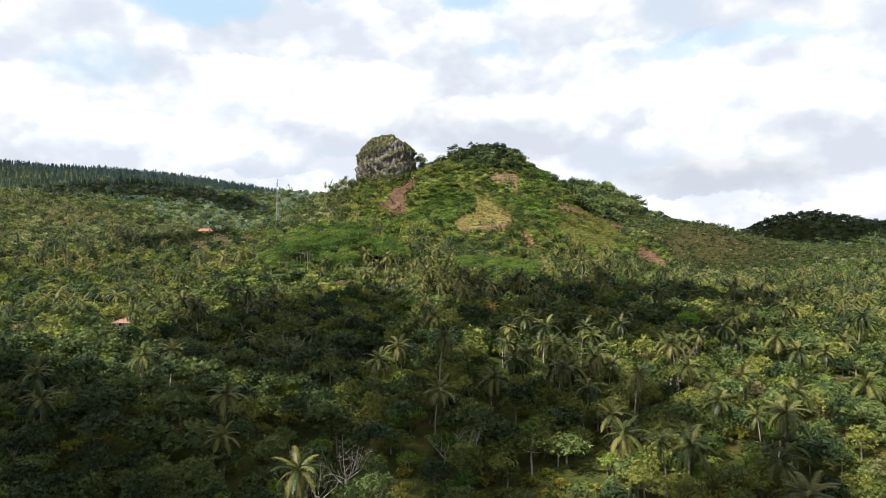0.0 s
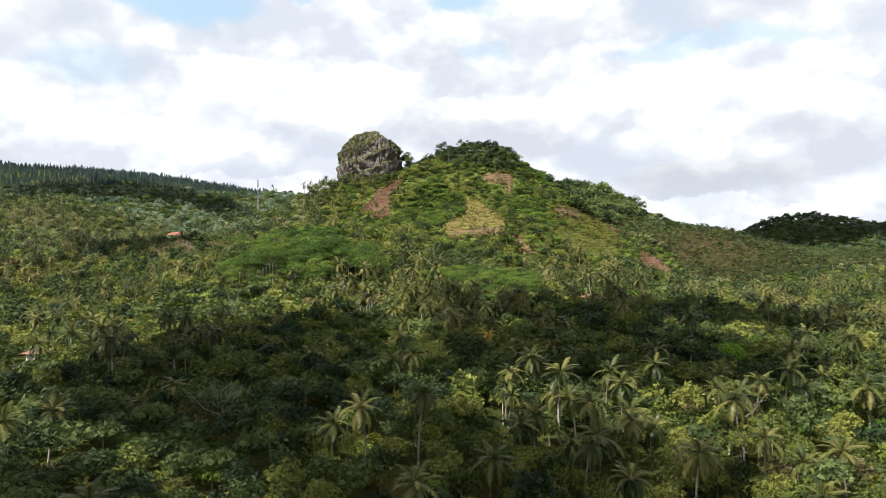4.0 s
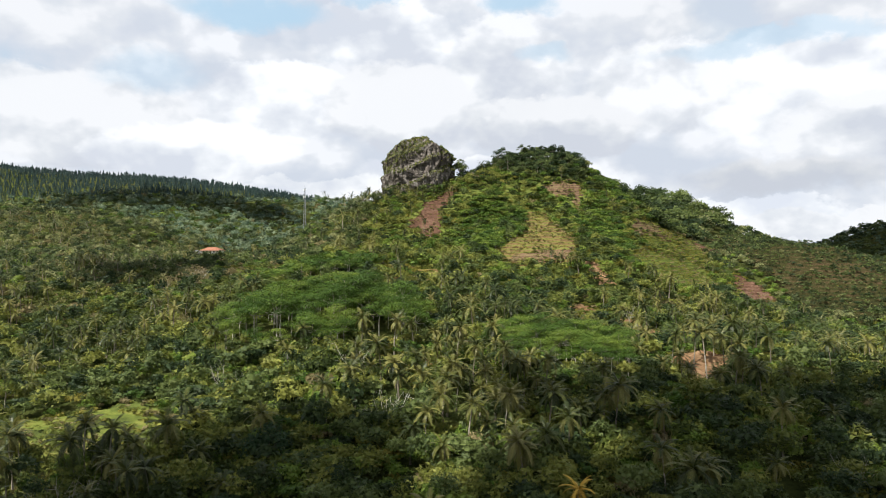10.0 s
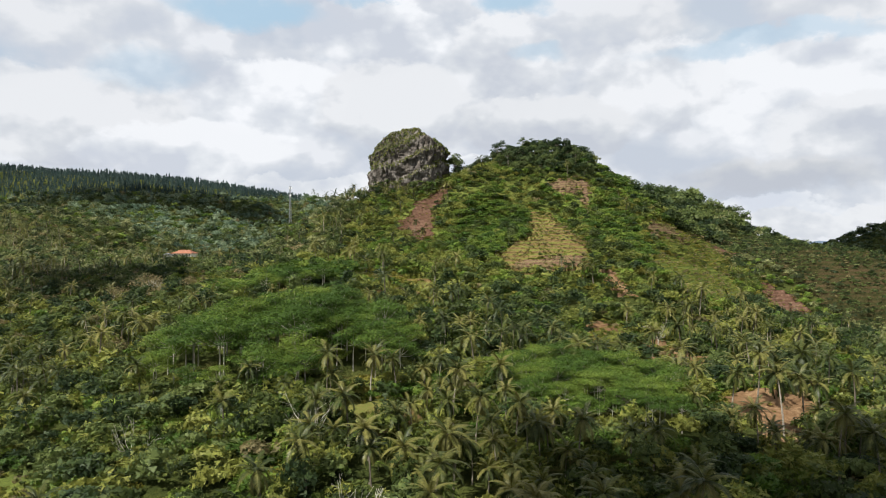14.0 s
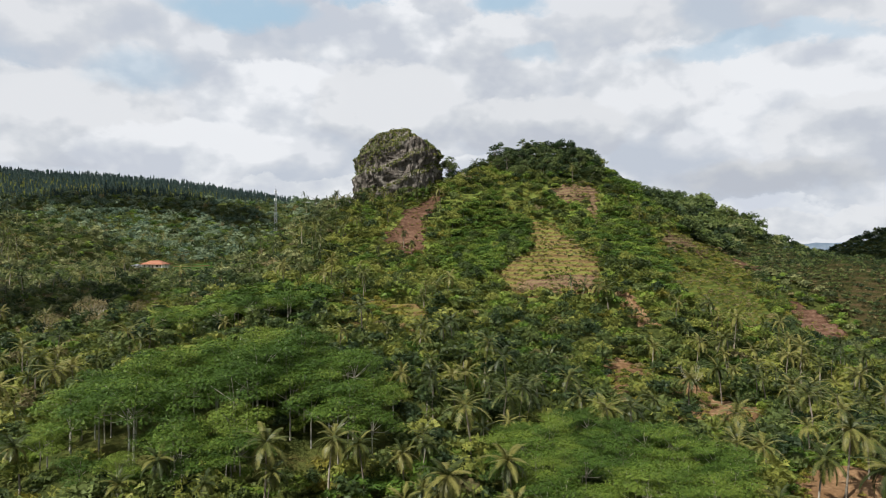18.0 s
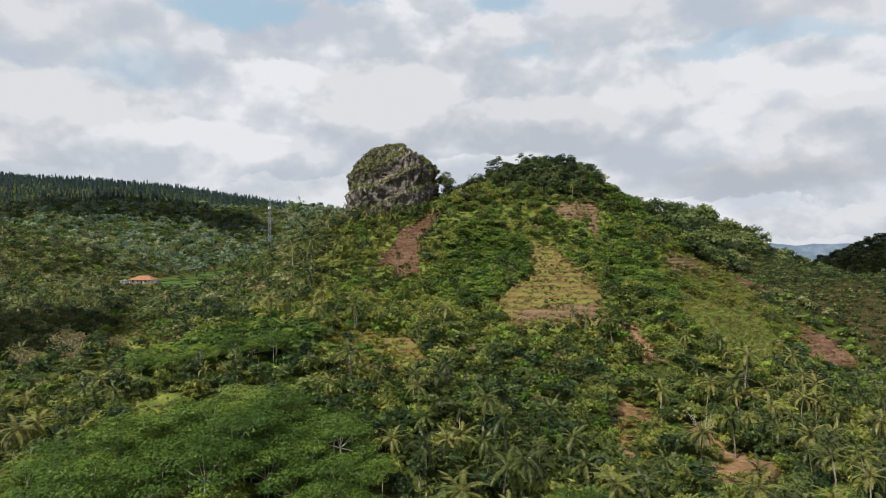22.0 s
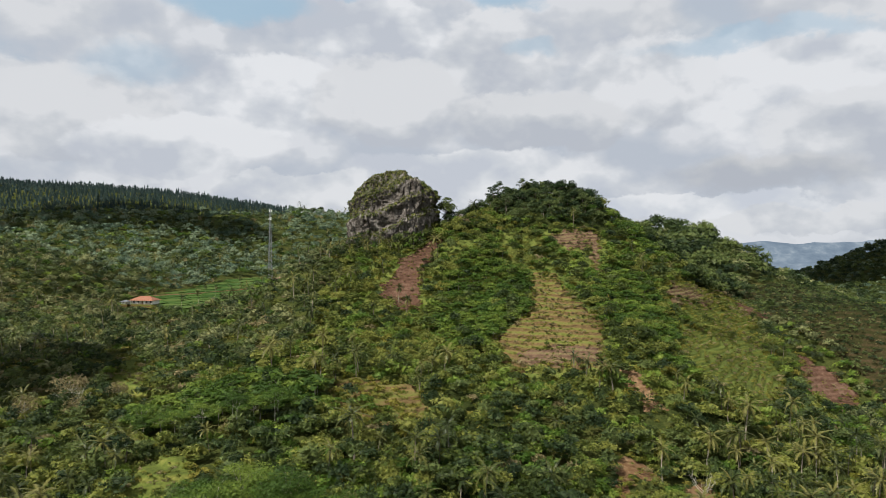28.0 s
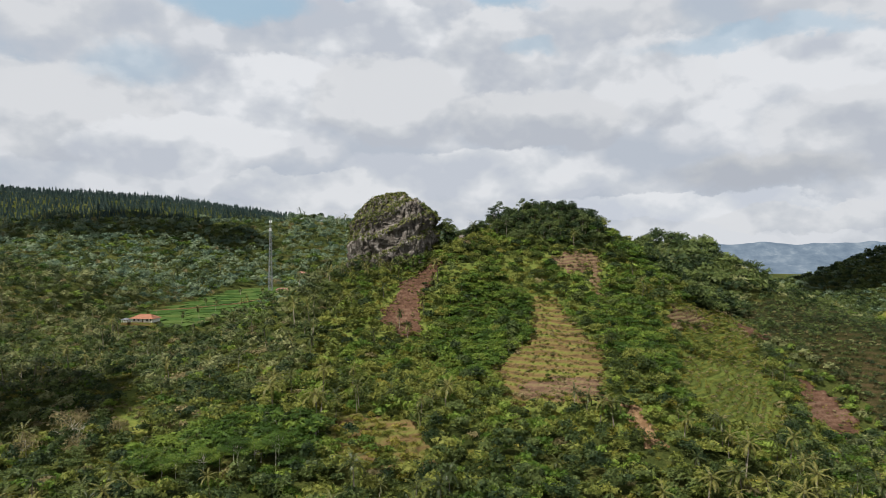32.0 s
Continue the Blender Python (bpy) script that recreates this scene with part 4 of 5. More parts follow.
top_models.append(tree_model("hilltop_tree", "tall spreading tree with a feathery crown on the hilltop", "tree", "tall trees on the hilltop", trunk, crown, LEAF_TOP_SHADED))
for k, models, most in ((PALM, palm_models, 280), (BROAD, broad_models, 280), (DARK, dark_models, 180), (ALBIZIA, albizia_models, 170), (BRIGHT, bright_models, 120), (TALL, top_models, 115)):
    at = np.where((KIND == k) & (near | (k in (TALL, ALBIZIA))))[0]
    at = at[np.argsort(Y[at])][:most]
    plant(models, X[at], Y[at], (0.50, 1.05) if k == TALL else (0.62, 1.0) if k == PALM else (0.55, 0.85) if k == ALBIZIA else (0.5, 0.85))
    single[at] = True
X, Y, KIND = X[~single], Y[~single], KIND[~single]
fine, mid, coarse = Y < 230, (Y >= 230) & (Y < 430), Y >= 430
growth("slope_forest", "mixed green forest and palms on the lower slopes", X[fine], Y[fine], KIND[fine], shapes(0.90), 0.72 * size_of(X, Y, KIND)[fine])
growth("hill_forest", "mixed green forest and coconut palms on the hillside", X[mid], Y[mid], KIND[mid], shapes(0.43), 0.70 * size_of(X, Y, KIND)[mid])
heart = coarse & (X > -75) & (X < 135)
growth("crest_forest", "green forest and feathery trees on the hill below the rock", X[heart], Y[heart], KIND[heart], shapes(0.62), 0.70 * size_of(X, Y, KIND)[heart], colours=COLOUR)
flank = coarse & ~heart
growth("flank_forest", "mixed green forest on the hill's flanks", X[flank], Y[flank], KIND[flank], shapes(0.23), 0.73 * size_of(X, Y, KIND)[flank], colours={**COLOUR, BROAD: LEAF_OLIVE})

# young growth that fills the gaps below the feathery trees and between the palms
cx, cy = scatter(-98, 82, 205, 405, 4.0)
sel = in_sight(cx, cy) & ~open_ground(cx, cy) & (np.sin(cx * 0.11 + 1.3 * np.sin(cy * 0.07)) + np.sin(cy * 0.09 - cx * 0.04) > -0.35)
cx, cy = cx[sel], cy[sel]
u = rng.random(cx.shape)
# the DARK share stands in for shaded gaps between plants
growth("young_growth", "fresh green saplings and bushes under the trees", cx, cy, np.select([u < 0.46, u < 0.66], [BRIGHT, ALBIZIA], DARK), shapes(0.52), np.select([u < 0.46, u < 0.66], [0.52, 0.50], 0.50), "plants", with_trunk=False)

cx, cy = scatter(-75, 135, 425, 610, 3.6)
sel = ~open_ground(cx, cy)
cx, cy = cx[sel], cy[sel]
u = rng.random(cx.shape)
shady = within_ellipse(cx, cy, 35, 590, 29, 24)
# dark plants among the light ones deepen the gaps, as shade would
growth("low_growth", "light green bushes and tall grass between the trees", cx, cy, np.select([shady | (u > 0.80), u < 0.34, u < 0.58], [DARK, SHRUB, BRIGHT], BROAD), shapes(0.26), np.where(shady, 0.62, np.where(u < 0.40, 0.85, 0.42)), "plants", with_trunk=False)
cx, cy = scatter(-75, 165, 340, 575, 1.7)
bare = np.zeros(cx.shape, bool)
for p in OPEN_LAND:
    bare |= inside(cx, cy, p)
sel = open_ground(cx, cy) & ~bare & (rng.random(cx.shape) < 0.75)
cx, cy = cx[sel], cy[sel]
growth("edge_growth", "tall grass and young bushes along the edges of the plots", cx, cy, np.where(rng.random(cx.shape) < 0.6, SHRUB, BROAD), shapes(0.22), np.where(rng.random(cx.shape) < 0.6, 0.34, 0.22), "plants", with_trunk=False)
cx, cy = scatter(136, 470, 468, 735, 4.0)
sel = inside(cx, cy, SCRUB_SLOPE)
cx, cy = cx[sel], cy[sel]
u = rng.random(cx.shape)
# mostly dark leaves, to keep the slope as dim as under cloud
growth("scrub", "low brownish-green scrub on the terraced slope", cx, cy, np.select([u < 0.80, u < 0.92], [DARK, BROAD], DRY), shapes(0.10), rng.uniform(0.18, 0.42, cx.shape), "plants", with_trunk=False, colours={**COLOUR, BROAD: LEAF_OLIVE})

# ragged edges and sparse plants on the cleared land
ex, ey, eh = [], [], []
for p in OPEN_LAND:
    x, y = scatter(min(q[0] for q in p) - 3, max(q[0] for q in p) + 3, min(q[1] for q in p) - 3, max(q[1] for q in p) + 3, 1.5)
    inner = inside(x, y, p)
    core = inside(x + 2.2, y, p) & inside(x - 2.2, y, p) & inside(x, y + 3.0, p) & inside(x, y - 3.0, p)
    chance = np.where(core, 0.16 if p in (UNDER_TOP, BROWN_TERRACE, SLIP, RED_SLIP) else 0.4 if p is MEADOW else 0.22 if p is TERRACE else 0.30 if p is UPPER_GRASS else 0.14 if p is GRASS_TERRACE else 0.05, 0.5)
    keep = inner & (rng.random(x.shape) < chance)
    eh.append(np.where(core, rng.uniform(0.2, 0.55, x.shape) if p is UPPER_GRASS else 0.20, 0.38)[keep])
    ex.append(x[keep])
    ey.append(y[keep])
ex, ey = np.concatenate(ex), np.concatenate(ey)
ek = np.where(rng.random(ex.shape) < 0.88, SHRUB, np.where(rng.random(ex.shape) < 0.6, BROAD, DRY))
growth("field_growth", "low weeds, stubble and young bushes on the cleared land", ex, ey, ek, shapes(0.35), np.concatenate(eh), "plants", with_trunk=False, z=height(ex, ey) + 0.7)
# grassy lips of the terraces
lx, ly, lz = [], [], []
for p, step in ((TERRACE, 1.8), (GRASS_TERRACE, 1.8), (UPPER_GRASS, 1.8), (BROWN_TERRACE, 1.5), (MEADOW, 1.2), (DRY_PLOT, 1.5), (LEFT_TERRACE, 1.5), (UNDER_TOP, 1.5), (SLIP, 1.6), (RED_SLIP, 1.8), (SCRUB_SLOPE, 2.0)):
    x, y = scatter(min(q[0] for q in p), max(q[0] for q in p), min(q[1] for q in p), max(q[1] for q in p), 1.15 if p is not SCRUB_SLOPE else 2.1)
    z = height(x, y) + 0.5 * np.sin(x * 0.21) + 0.4 * np.sin(y * 0.17 + x * 0.05)
    lip = ((z / step) % 1.0 < 0.42) & (np.sin(x * 0.33 + 2 * np.sin(y * 0.2)) > (-0.75 if p not in (SLIP, RED_SLIP) else 0.5))
    keep = inside(x, y, p) & lip & (rng.random(x.shape) < 0.8)
    lx.append(x[keep])
    ly.append(y[keep])
    lz.append(np.maximum(stepped(z, step), height(x, y))[keep] + 0.15)
lx, ly, lz = np.concatenate(lx), np.concatenate(ly), np.concatenate(lz)
lk = np.where(rng.random(lx.shape) < 0.7, SHRUB, DRY)
lk = np.where(inside(lx, ly, SCRUB_SLOPE) & (rng.random(lx.shape) < 0.7), DARK, lk)
growth("terrace_grass", "tufts of grass and weeds along the terrace edges", lx, ly, lk, shapes(0.12), 0.26, "plants", with_trunk=False, z=lz)
PALM_SPOTS = np.array([(50, 302), (58, 310), (66, 318), (72, 322), (62, 296), (70, 306), (80, 312), (56, 290), (47, 362), (58, 372), (-40, 512), (-36, 507), (-43, 507)], float)
# the slopes beside and below the start of the flight
sx, sy = scatter(-200, 200, -60, 300, 6.5)
sel = ~((sx > -0.66 * sy - 24) & (sx < 0.64 * sy + 24) & (sy > 62))
sx, sy = sx[sel], sy[sel]
growth("outer_growth", "mixed green forest beside and below the flight", sx, sy, np.where(rng.random(sx.shape) < 0.3, DARK, BROAD), shapes(0.14), 1.0, with_trunk=False)

# far woods: valley and ridges in sight, thinner growth behind them, and dark pines along the crest
fx, fy = scatter(-520, 640, 660, 860, 6.4)
gx2, gy2 = scatter(-900, -40, 860, 1620, 10.5)
rx2, ry2 = scatter(440, 960, 1040, 1460, 8.0)
fx, fy = np.concatenate([fx, gx2, rx2]), np.concatenate([fy, gy2, ry2])
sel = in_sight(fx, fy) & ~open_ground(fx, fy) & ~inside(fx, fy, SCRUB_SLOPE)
fx, fy = fx[sel], fy[sel]
u = rng.random(fx.shape)
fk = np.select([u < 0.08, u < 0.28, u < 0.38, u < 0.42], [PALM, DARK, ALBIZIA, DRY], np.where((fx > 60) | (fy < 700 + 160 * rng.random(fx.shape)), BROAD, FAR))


def on_crest(x, y):
    return (x < -330) & (height(x, y) > 186 + 0.035 * (x + 700)) & (y > 1090)


fk = np.where(within_ellipse(fx, fy, 150, 735, 95, 95) & (u < 0.8), DARK, fk)
dim = (fx > 430) & (fy > 1000)
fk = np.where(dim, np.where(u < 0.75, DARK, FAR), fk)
crest, nearer = on_crest(fx, fy), fy < 860
growth("valley_forest", "mixed green forest in the valley behind the hill", fx[nearer], fy[nearer], fk[nearer], shapes(0.21), np.where(within_ellipse(fx, fy, 130, 715, 62, 70), 1.5, 0.86)[nearer], with_trunk=False, colours={**COLOUR, BROAD: LEAF_OLIVE})
far = ~crest & ~nearer
growth("ridge_forest", "mixed forest on the far hills, leaves tinted for haze", fx[far], fy[far], fk[far], shapes(0.13), np.where(dim, 1.25, 1.3)[far], with_trunk=False)
px, py = scatter(-900, -330, 1090, 1480, 6.2)
crest = on_crest(px, py)
px, py = px[crest], py[crest]
growth("pine_forest", "dark pine plantation along the far ridge", px, py, np.full(px.shape, PINE), shapes(0.3), rng.uniform(0.55, 0.95, px.shape), with_trunk=False)
bx, by = scatter(-1500, 1300, 640, 1640, 20.0)
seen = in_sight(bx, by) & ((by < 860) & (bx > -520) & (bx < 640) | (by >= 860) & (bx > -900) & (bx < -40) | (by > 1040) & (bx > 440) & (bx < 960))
bx, by = bx[~seen & ~open_ground(bx, by)], by[~seen & ~open_ground(bx, by)]
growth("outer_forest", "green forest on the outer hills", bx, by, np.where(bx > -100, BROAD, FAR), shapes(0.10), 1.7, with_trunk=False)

# trees that stand out
def stand(model, x, y, size, yaw=0.0):
    at = Matrix.Translation((x, y, float(height(x, y)))) @ Matrix.Rotation(yaw, 4, "Z") @ Matrix.Scale(size, 4)
    c = copy_thing(model, at)
    c.matrix_basis = at
    return c


for k, (x, y) in enumerate(PALM_SPOTS):
    stand(palm_models[k % 3], x, y, (0.55 if y > 400 else 1.0) + 0.06 * (k % 4), k * 1.7)
trunk, leaves = palm(9.0, 16, 5, 21, lean=0.6, wide=0.85)
YELLOW = leafy("yellow fronds", (0.26, 0.16, 0.02), (0.36, 0.22, 0.03), (0.46, 0.30, 0.05), 0.0)
spot = tree_model("coconut_palm", "sickly coconut palm with an orange-yellow head", "palm tree", "", trunk, None, YELLOW, parts=leaves[:1] + [merge(leaves[1:8]), merge(leaves[8:])])
spot.matrix_world = Matrix.Translation((12, 198, float(height(12, 198)))) @ Matrix.Scale(0.66, 4)
trunk, crown = broadleaf(9.0, 7.5, 900, 0.45, 9)
LIME = leafy("lime leaves", (0.13, 0.24, 0.015), (0.17, 0.30, 0.02), (0.23, 0.36, 0.03))
lime = tree_model("lime_green_tree", "vivid lime green round-crowned tree", "tree", "", trunk, crown, LIME)
lime.matrix_world = Matrix.Translation((65, 191, float(height(65, 191)))) @ Matrix.Scale(1.0, 4)
trunk, crown = broadleaf(9.5, 9.0, 1200, 0.5, 10)
DEEP = leafy("deep green leaves", (0.010, 0.022, 0.010), (0.016, 0.034, 0.014), (0.026, 0.048, 0.018))
mango = tree_model("mango_tree", "big very dark green round-crowned tree", "tree", "", trunk, crown, DEEP)
mango.matrix_world = Matrix.Translation((-38, 222, float(height(-38, 222)))) @ Matrix.Scale(0.95, 4)
dry_models = []
for h, w in ((10.0, 12.0), (8.5, 9.0)):
    trunk, crown = broadleaf(h, w, 800, 0.42, 11)
    dry_models.append(tree_model("dry_tree", "wide tree with thin straw-coloured leaves and pale limbs", "tree", "straw-coloured trees beside the stepped plot", trunk, crown, LEAF_DRY, BARK_PALE))
for k, (x, y, size) in enumerate(((-138, 424, 1.0), (-128, 410, 0.95), (-147, 414, 0.9), (-120, 420, 0.8))):
    m = Matrix.Translation((x, y, float(height(x, y)))) @ Matrix.Rotation(k * 1.9, 4, "Z") @ Matrix.Scale(size, 4)
    if k < 2:
        dry_models[k].matrix_world = m
    else:
        copy_thing(dry_models[k % 2], m).matrix_basis = m
bare_models = []
for h, n in ((10.0, 8), (8.5, 9), (11.5, 7)):
    thing = new("bare_tree")
    part("trunk", mesh_of("trunk", *tube([(0, 0, -0.5), (0.05, 0.03, h * 0.3)], (0.26, 0.2), 6), [BARK_PALE]), BARK_PALE, thing)
    part("bough", mesh_of("bough", *bare_tree(h, n), [BARK_PALE]), BARK_PALE, thing)
    bare_models.append(tagged(thing, "leafless pale grey tree with forked limbs", "tree", "leafless trees in the forest"))
BARE_SPOTS = [(-21, 101), (-15, 103), (-18, 97), (2, 107), (-25, 152), (-35, 158), (37, 138), (-37, 162), (50, 154), (-57, 195), (56, 215), (-32, 265), (-63, 265), (-19, 236), (-130, 415), (-134, 419), (53, 381)]
for k, (x, y) in enumerate(BARE_SPOTS):
    m = Matrix.Translation((x, y, float(height(x, y)))) @ Matrix.Rotation(k * 1.1, 4, "Z") @ Matrix.Scale((0.85, 1.0, 0.75, 0.95)[k % 4], 4)
    if k < 3:
        bare_models[k].matrix_world = m
    else:
        copy_thing(bare_models[k % 3], m).matrix_basis = m
# palms on the skyline, and small trees on the saddle beside the rock
for k, (x, y, s) in enumerate(((-84, 562, 0.75), (-80, 556, 0.7), (-88, 559, 0.65), (150, 759, 0.9), (132, 740, 0.6), (-24, 588, 0.62))):
    stand(palm_models[k % 3], x, y, s, k)
for k, (x, y, s) in enumerate(((-22, 582, 0.85), (-16, 590, 0.7), (-11, 588, 0.8), (-6, 592, 0.85), (-19, 594, 0.6))):
    stand(dark_models[k % 2], x, y, s, k)

for k, (x, y) in enumerate(((-74, 556), (-70, 553), (-66, 556), (-62, 552), (-57, 555), (-52, 552), (-47, 556), (-55, 548), (-66, 546), (-76, 549))):
    stand(palm_models[k % 3] if k % 2 else dark_models[k % 2], x, y, 0.62 + 0.05 * (k % 4), k * 1.3)
for k, (x, y, s) in enumerate(((-234, 637, 0.5), (-229, 635, 0.4), (-224, 636, 0.45), (-218, 634, 0.5), (-212, 637, 0.55), (-210, 644, 0.6), (-238, 640, 0.7), (-243, 647, 0.8))):
    stand(broad_models[k % 3], x, y, s, k)
for k, (x, y, s) in enumerate(((-207, 668, 0.75), (-204, 690, 0.8), (-246, 700, 0.7), (-250, 722, 0.75), (-212, 742, 0.7), (-236, 782, 0.75), (-252, 830, 0.8), (-208, 850, 0.8), (-240, 880, 0.8))):
    stand(palm_models[k % 3], x, y, s, k)
for k, (x, y, s) in enumerate(((-22.9, 588, 1.45), (-20.5, 590, 0.9), (-14, 592, 0.9), (-9, 590, 0.8), (-4, 588, 0.75), (1, 590, 0.7))):
    stand(top_models[(3 * k + 3) % 5], x, y, s, k * 2.1)
for k, (x, y, s) in enumerate(((50, 586, 0.85), (55, 590, 0.90), (58, 583, 0.85), (57, 597, 0.9), (46, 592, 0.92), (40, 590, 0.9), (60, 592, 0.8))):
    stand(top_models[(2 * k) % 5], x, y, s, k * 1.9)


# ---- the rock ----
def crag(name, centre, half, tall, label):
    """A blunt crag: steep sides, a rounded head, slanting ledges and cracks."""
    n, m = 220, 130
    t = np.linspace(0, 2 * math.pi, n, endpoint=False)
    v = np.linspace(0, 1, m)
    T, V = np.meshgrid(t, v)
    r = np.clip(1 - V ** 8.0, 0, 1) ** 0.55
    x = np.sign(np.cos(T)) * np.abs(np.cos(T)) ** 0.62 * half[0] * r * (1 + 0.05 * np.sin(2 * T + 0.6))
    y = np.sign(np.sin(T)) * np.abs(np.sin(T)) ** 0.62 * half[1] * r
    z = tall * 1.03 * V
    x = x + 4.5 * V ** 3 - 1.0
    s = z - 0.40 * x + 0.8 * np.sin(T * 3) + 0.7 * np.sin(T * 7 + 1)
    f = (s / 10.5 + 0.15) % 1.0
    ledge = np.where(f < 0.80, f / 0.80, (1 - f) / 0.20) - 0.5
    out = (1.9 + 0.7 * np.sin(T * 2 + 1)) * ledge + 1.6 * (1 - V) ** 2 + 0.7 * np.sin(T * 17 + 2.2 * np.sin(z * 0.35)) * np.sin(z * 0.22 + T * 5)
    bumps = np.array([noise.fractal(Vector((a * 0.11, b * 0.11, c * 0.11)), 1.0, 2.0, 5) for a, b, c in zip(x.ravel(), y.ravel(), z.ravel())]).reshape(x.shape)
    fine = np.array([noise.ridged_multi_fractal(Vector((a * 0.22, b * 0.22, c * 0.13)), 0.9, 2.1, 4, 1.0, 2.0) for a, b, c in zip(x.ravel(), y.ravel(), z.ravel())]).reshape(x.shape)
    crack = np.abs(np.sin(T * 17 + 1.4 * np.sin(z * 0.21) + 2 * bumps))
    out = (out + 1.4 * bumps - 0.8 * (fine - 1.2) - 1.0 * (crack < 0.18)) * np.clip((1 - V) * 8, 0, 1)
    x = x + np.cos(T) * out
    y = y + np.sin(T) * out
    across = (x - x.min()) / (x.max() - x.min())
    z = np.minimum(z, tall * np.interp(across, (0.0, 0.28, 0.62, 0.95, 1.0), (0.60, 0.93, 1.0, 0.76, 0.66)) + 2.5 * bumps - 0.5 * fine)
    z = z + 1.2 * bumps * (V > 0.5)
    z[-1] = z[-1].mean()
    P = np.stack([x + centre[0], y + centre[1], z + centre[2]], -1).reshape(-1, 3)
    I = np.arange(n * m).reshape(m, n)
    q = np.stack([I[:-1], np.roll(I[:-1], -1, 1), np.roll(I[1:], -1, 1), I[1:]], -1).reshape(-1, 4)
    thing = new(name, mesh_of(name, P, q, [ROCK], smooth=False))
    tagged(thing, label, "rock", kind="")
    return thing, P, q, f.ravel()


rock, RP, RQ, RF = crag("rock_outcrop", (-50.5, 578, 144), (21.0, 17), 47.5, "huge grey rock outcrop with grassy ledges on the hill")
# tufts on the ledges and the head
a, b, c = RP[RQ[:, 0]], RP[RQ[:, 1]], RP[RQ[:, 3]]
nrm = np.cross(b - a, c - a)
area = np.linalg.norm(nrm, axis=1)
nrm = nrm / np.maximum(area, 1e-6)[:, None]
shelf = RF[RQ[:, 0]]
cap = (a[:, 2] > 179.5 + 0.65 * (a[:, 0] + 50)) & (a[:, 0] < -43)
ok = ((shelf > 0.75) & (a[:, 0] > -71) | cap) & (a[:, 2] > 147)
w = area * ok * np.clip(nrm[:, 2] + 0.45, 0.15, 1)
pick = rng.choice(len(a), 9800, p=w / w.sum())
base = a[pick] + (b - a)[pick] * rng.random((9800, 1)) + (c - a)[pick] * rng.random((9800, 1))
nn = nrm[pick] * 0.7 + rng.normal(size=(9800, 3)) * 0.45 + (0, 0, 0.35)
v, f = leaf_cards(base + nrm[pick] * rng.uniform(0.1, 0.75, (9800, 1)), nn, 0.95)
tufts = part("ledge_grass", mesh_of("ledge_grass", v, f, [LEDGE[0]], tint=np.repeat(rng.random(9800), 3)), LEDGE[0], rock, "yellow-green grass and ferns on the ledges")
tagged(tufts, kind="stuff")

# bushes that hang on the steep end and round the foot of the rock
w = area * (nrm[:, 1] < 0.4) * (a[:, 2] > 150) * ((a[:, 0] > -35) * (a[:, 2] < 186) + 0.5 * (a[:, 2] < 158))
pick = rng.choice(len(a), 150, p=w / w.sum())
growth("ledge_bushes", "dark bushes hanging on the rock's steep end and foot", a[pick, 0], a[pick, 1], np.where(rng.random(150) < 0.6, DARK, BROAD), shapes(0.5), rng.uniform(0.22, 0.42, 150), "plants", with_trunk=False, z=a[pick, 2] - 1.0)


def boulder(name, at, size, label):
    bm = bmesh.new()
    bmesh.ops.create_icosphere(bm, subdivisions=3, radius=1.0)
    for v in bm.verts:
        d = 1 + 0.35 * noise.fractal(v.co * 1.3 + Vector(at) * 0.1, 1.0, 2.0, 4)
        v.co = Vector((v.co.x * size[0], v.co.y * size[1], v.co.z * size[2])) * d
    me = bpy.data.meshes.new(name)
    bm.to_mesh(me)
    bm.free()
    me.materials.append(ROCK)
    ob = new(name, me)
    ob.location = at
    return tagged(ob, label, "rock")


boulder("boulder", (-14, 585, float(height(-14, 585)) + 2.0), (3.6, 3.0, 3.0), "grey boulder on the saddle beside the rock")


# ---- houses ----
def box(bm, x0, x1, y0, y1, z0, z1):
    m = Matrix.Translation(((x0 + x1) / 2, (y0 + y1) / 2, (z0 + z1) / 2)) @ Matrix.Diagonal((x1 - x0, y1 - y0, z1 - z0, 1))
    return bmesh.ops.create_cube(bm, size=1.0, matrix=m)


def boxed(name, dims, mat, parent, label=""):
    bm = bmesh.new()
    box(bm, *dims)
    bmesh.ops.bevel(bm, geom=bm.edges[:], offset=0.02, segments=1, affect="EDGES")
    return part(name, bm, mat, parent, label)


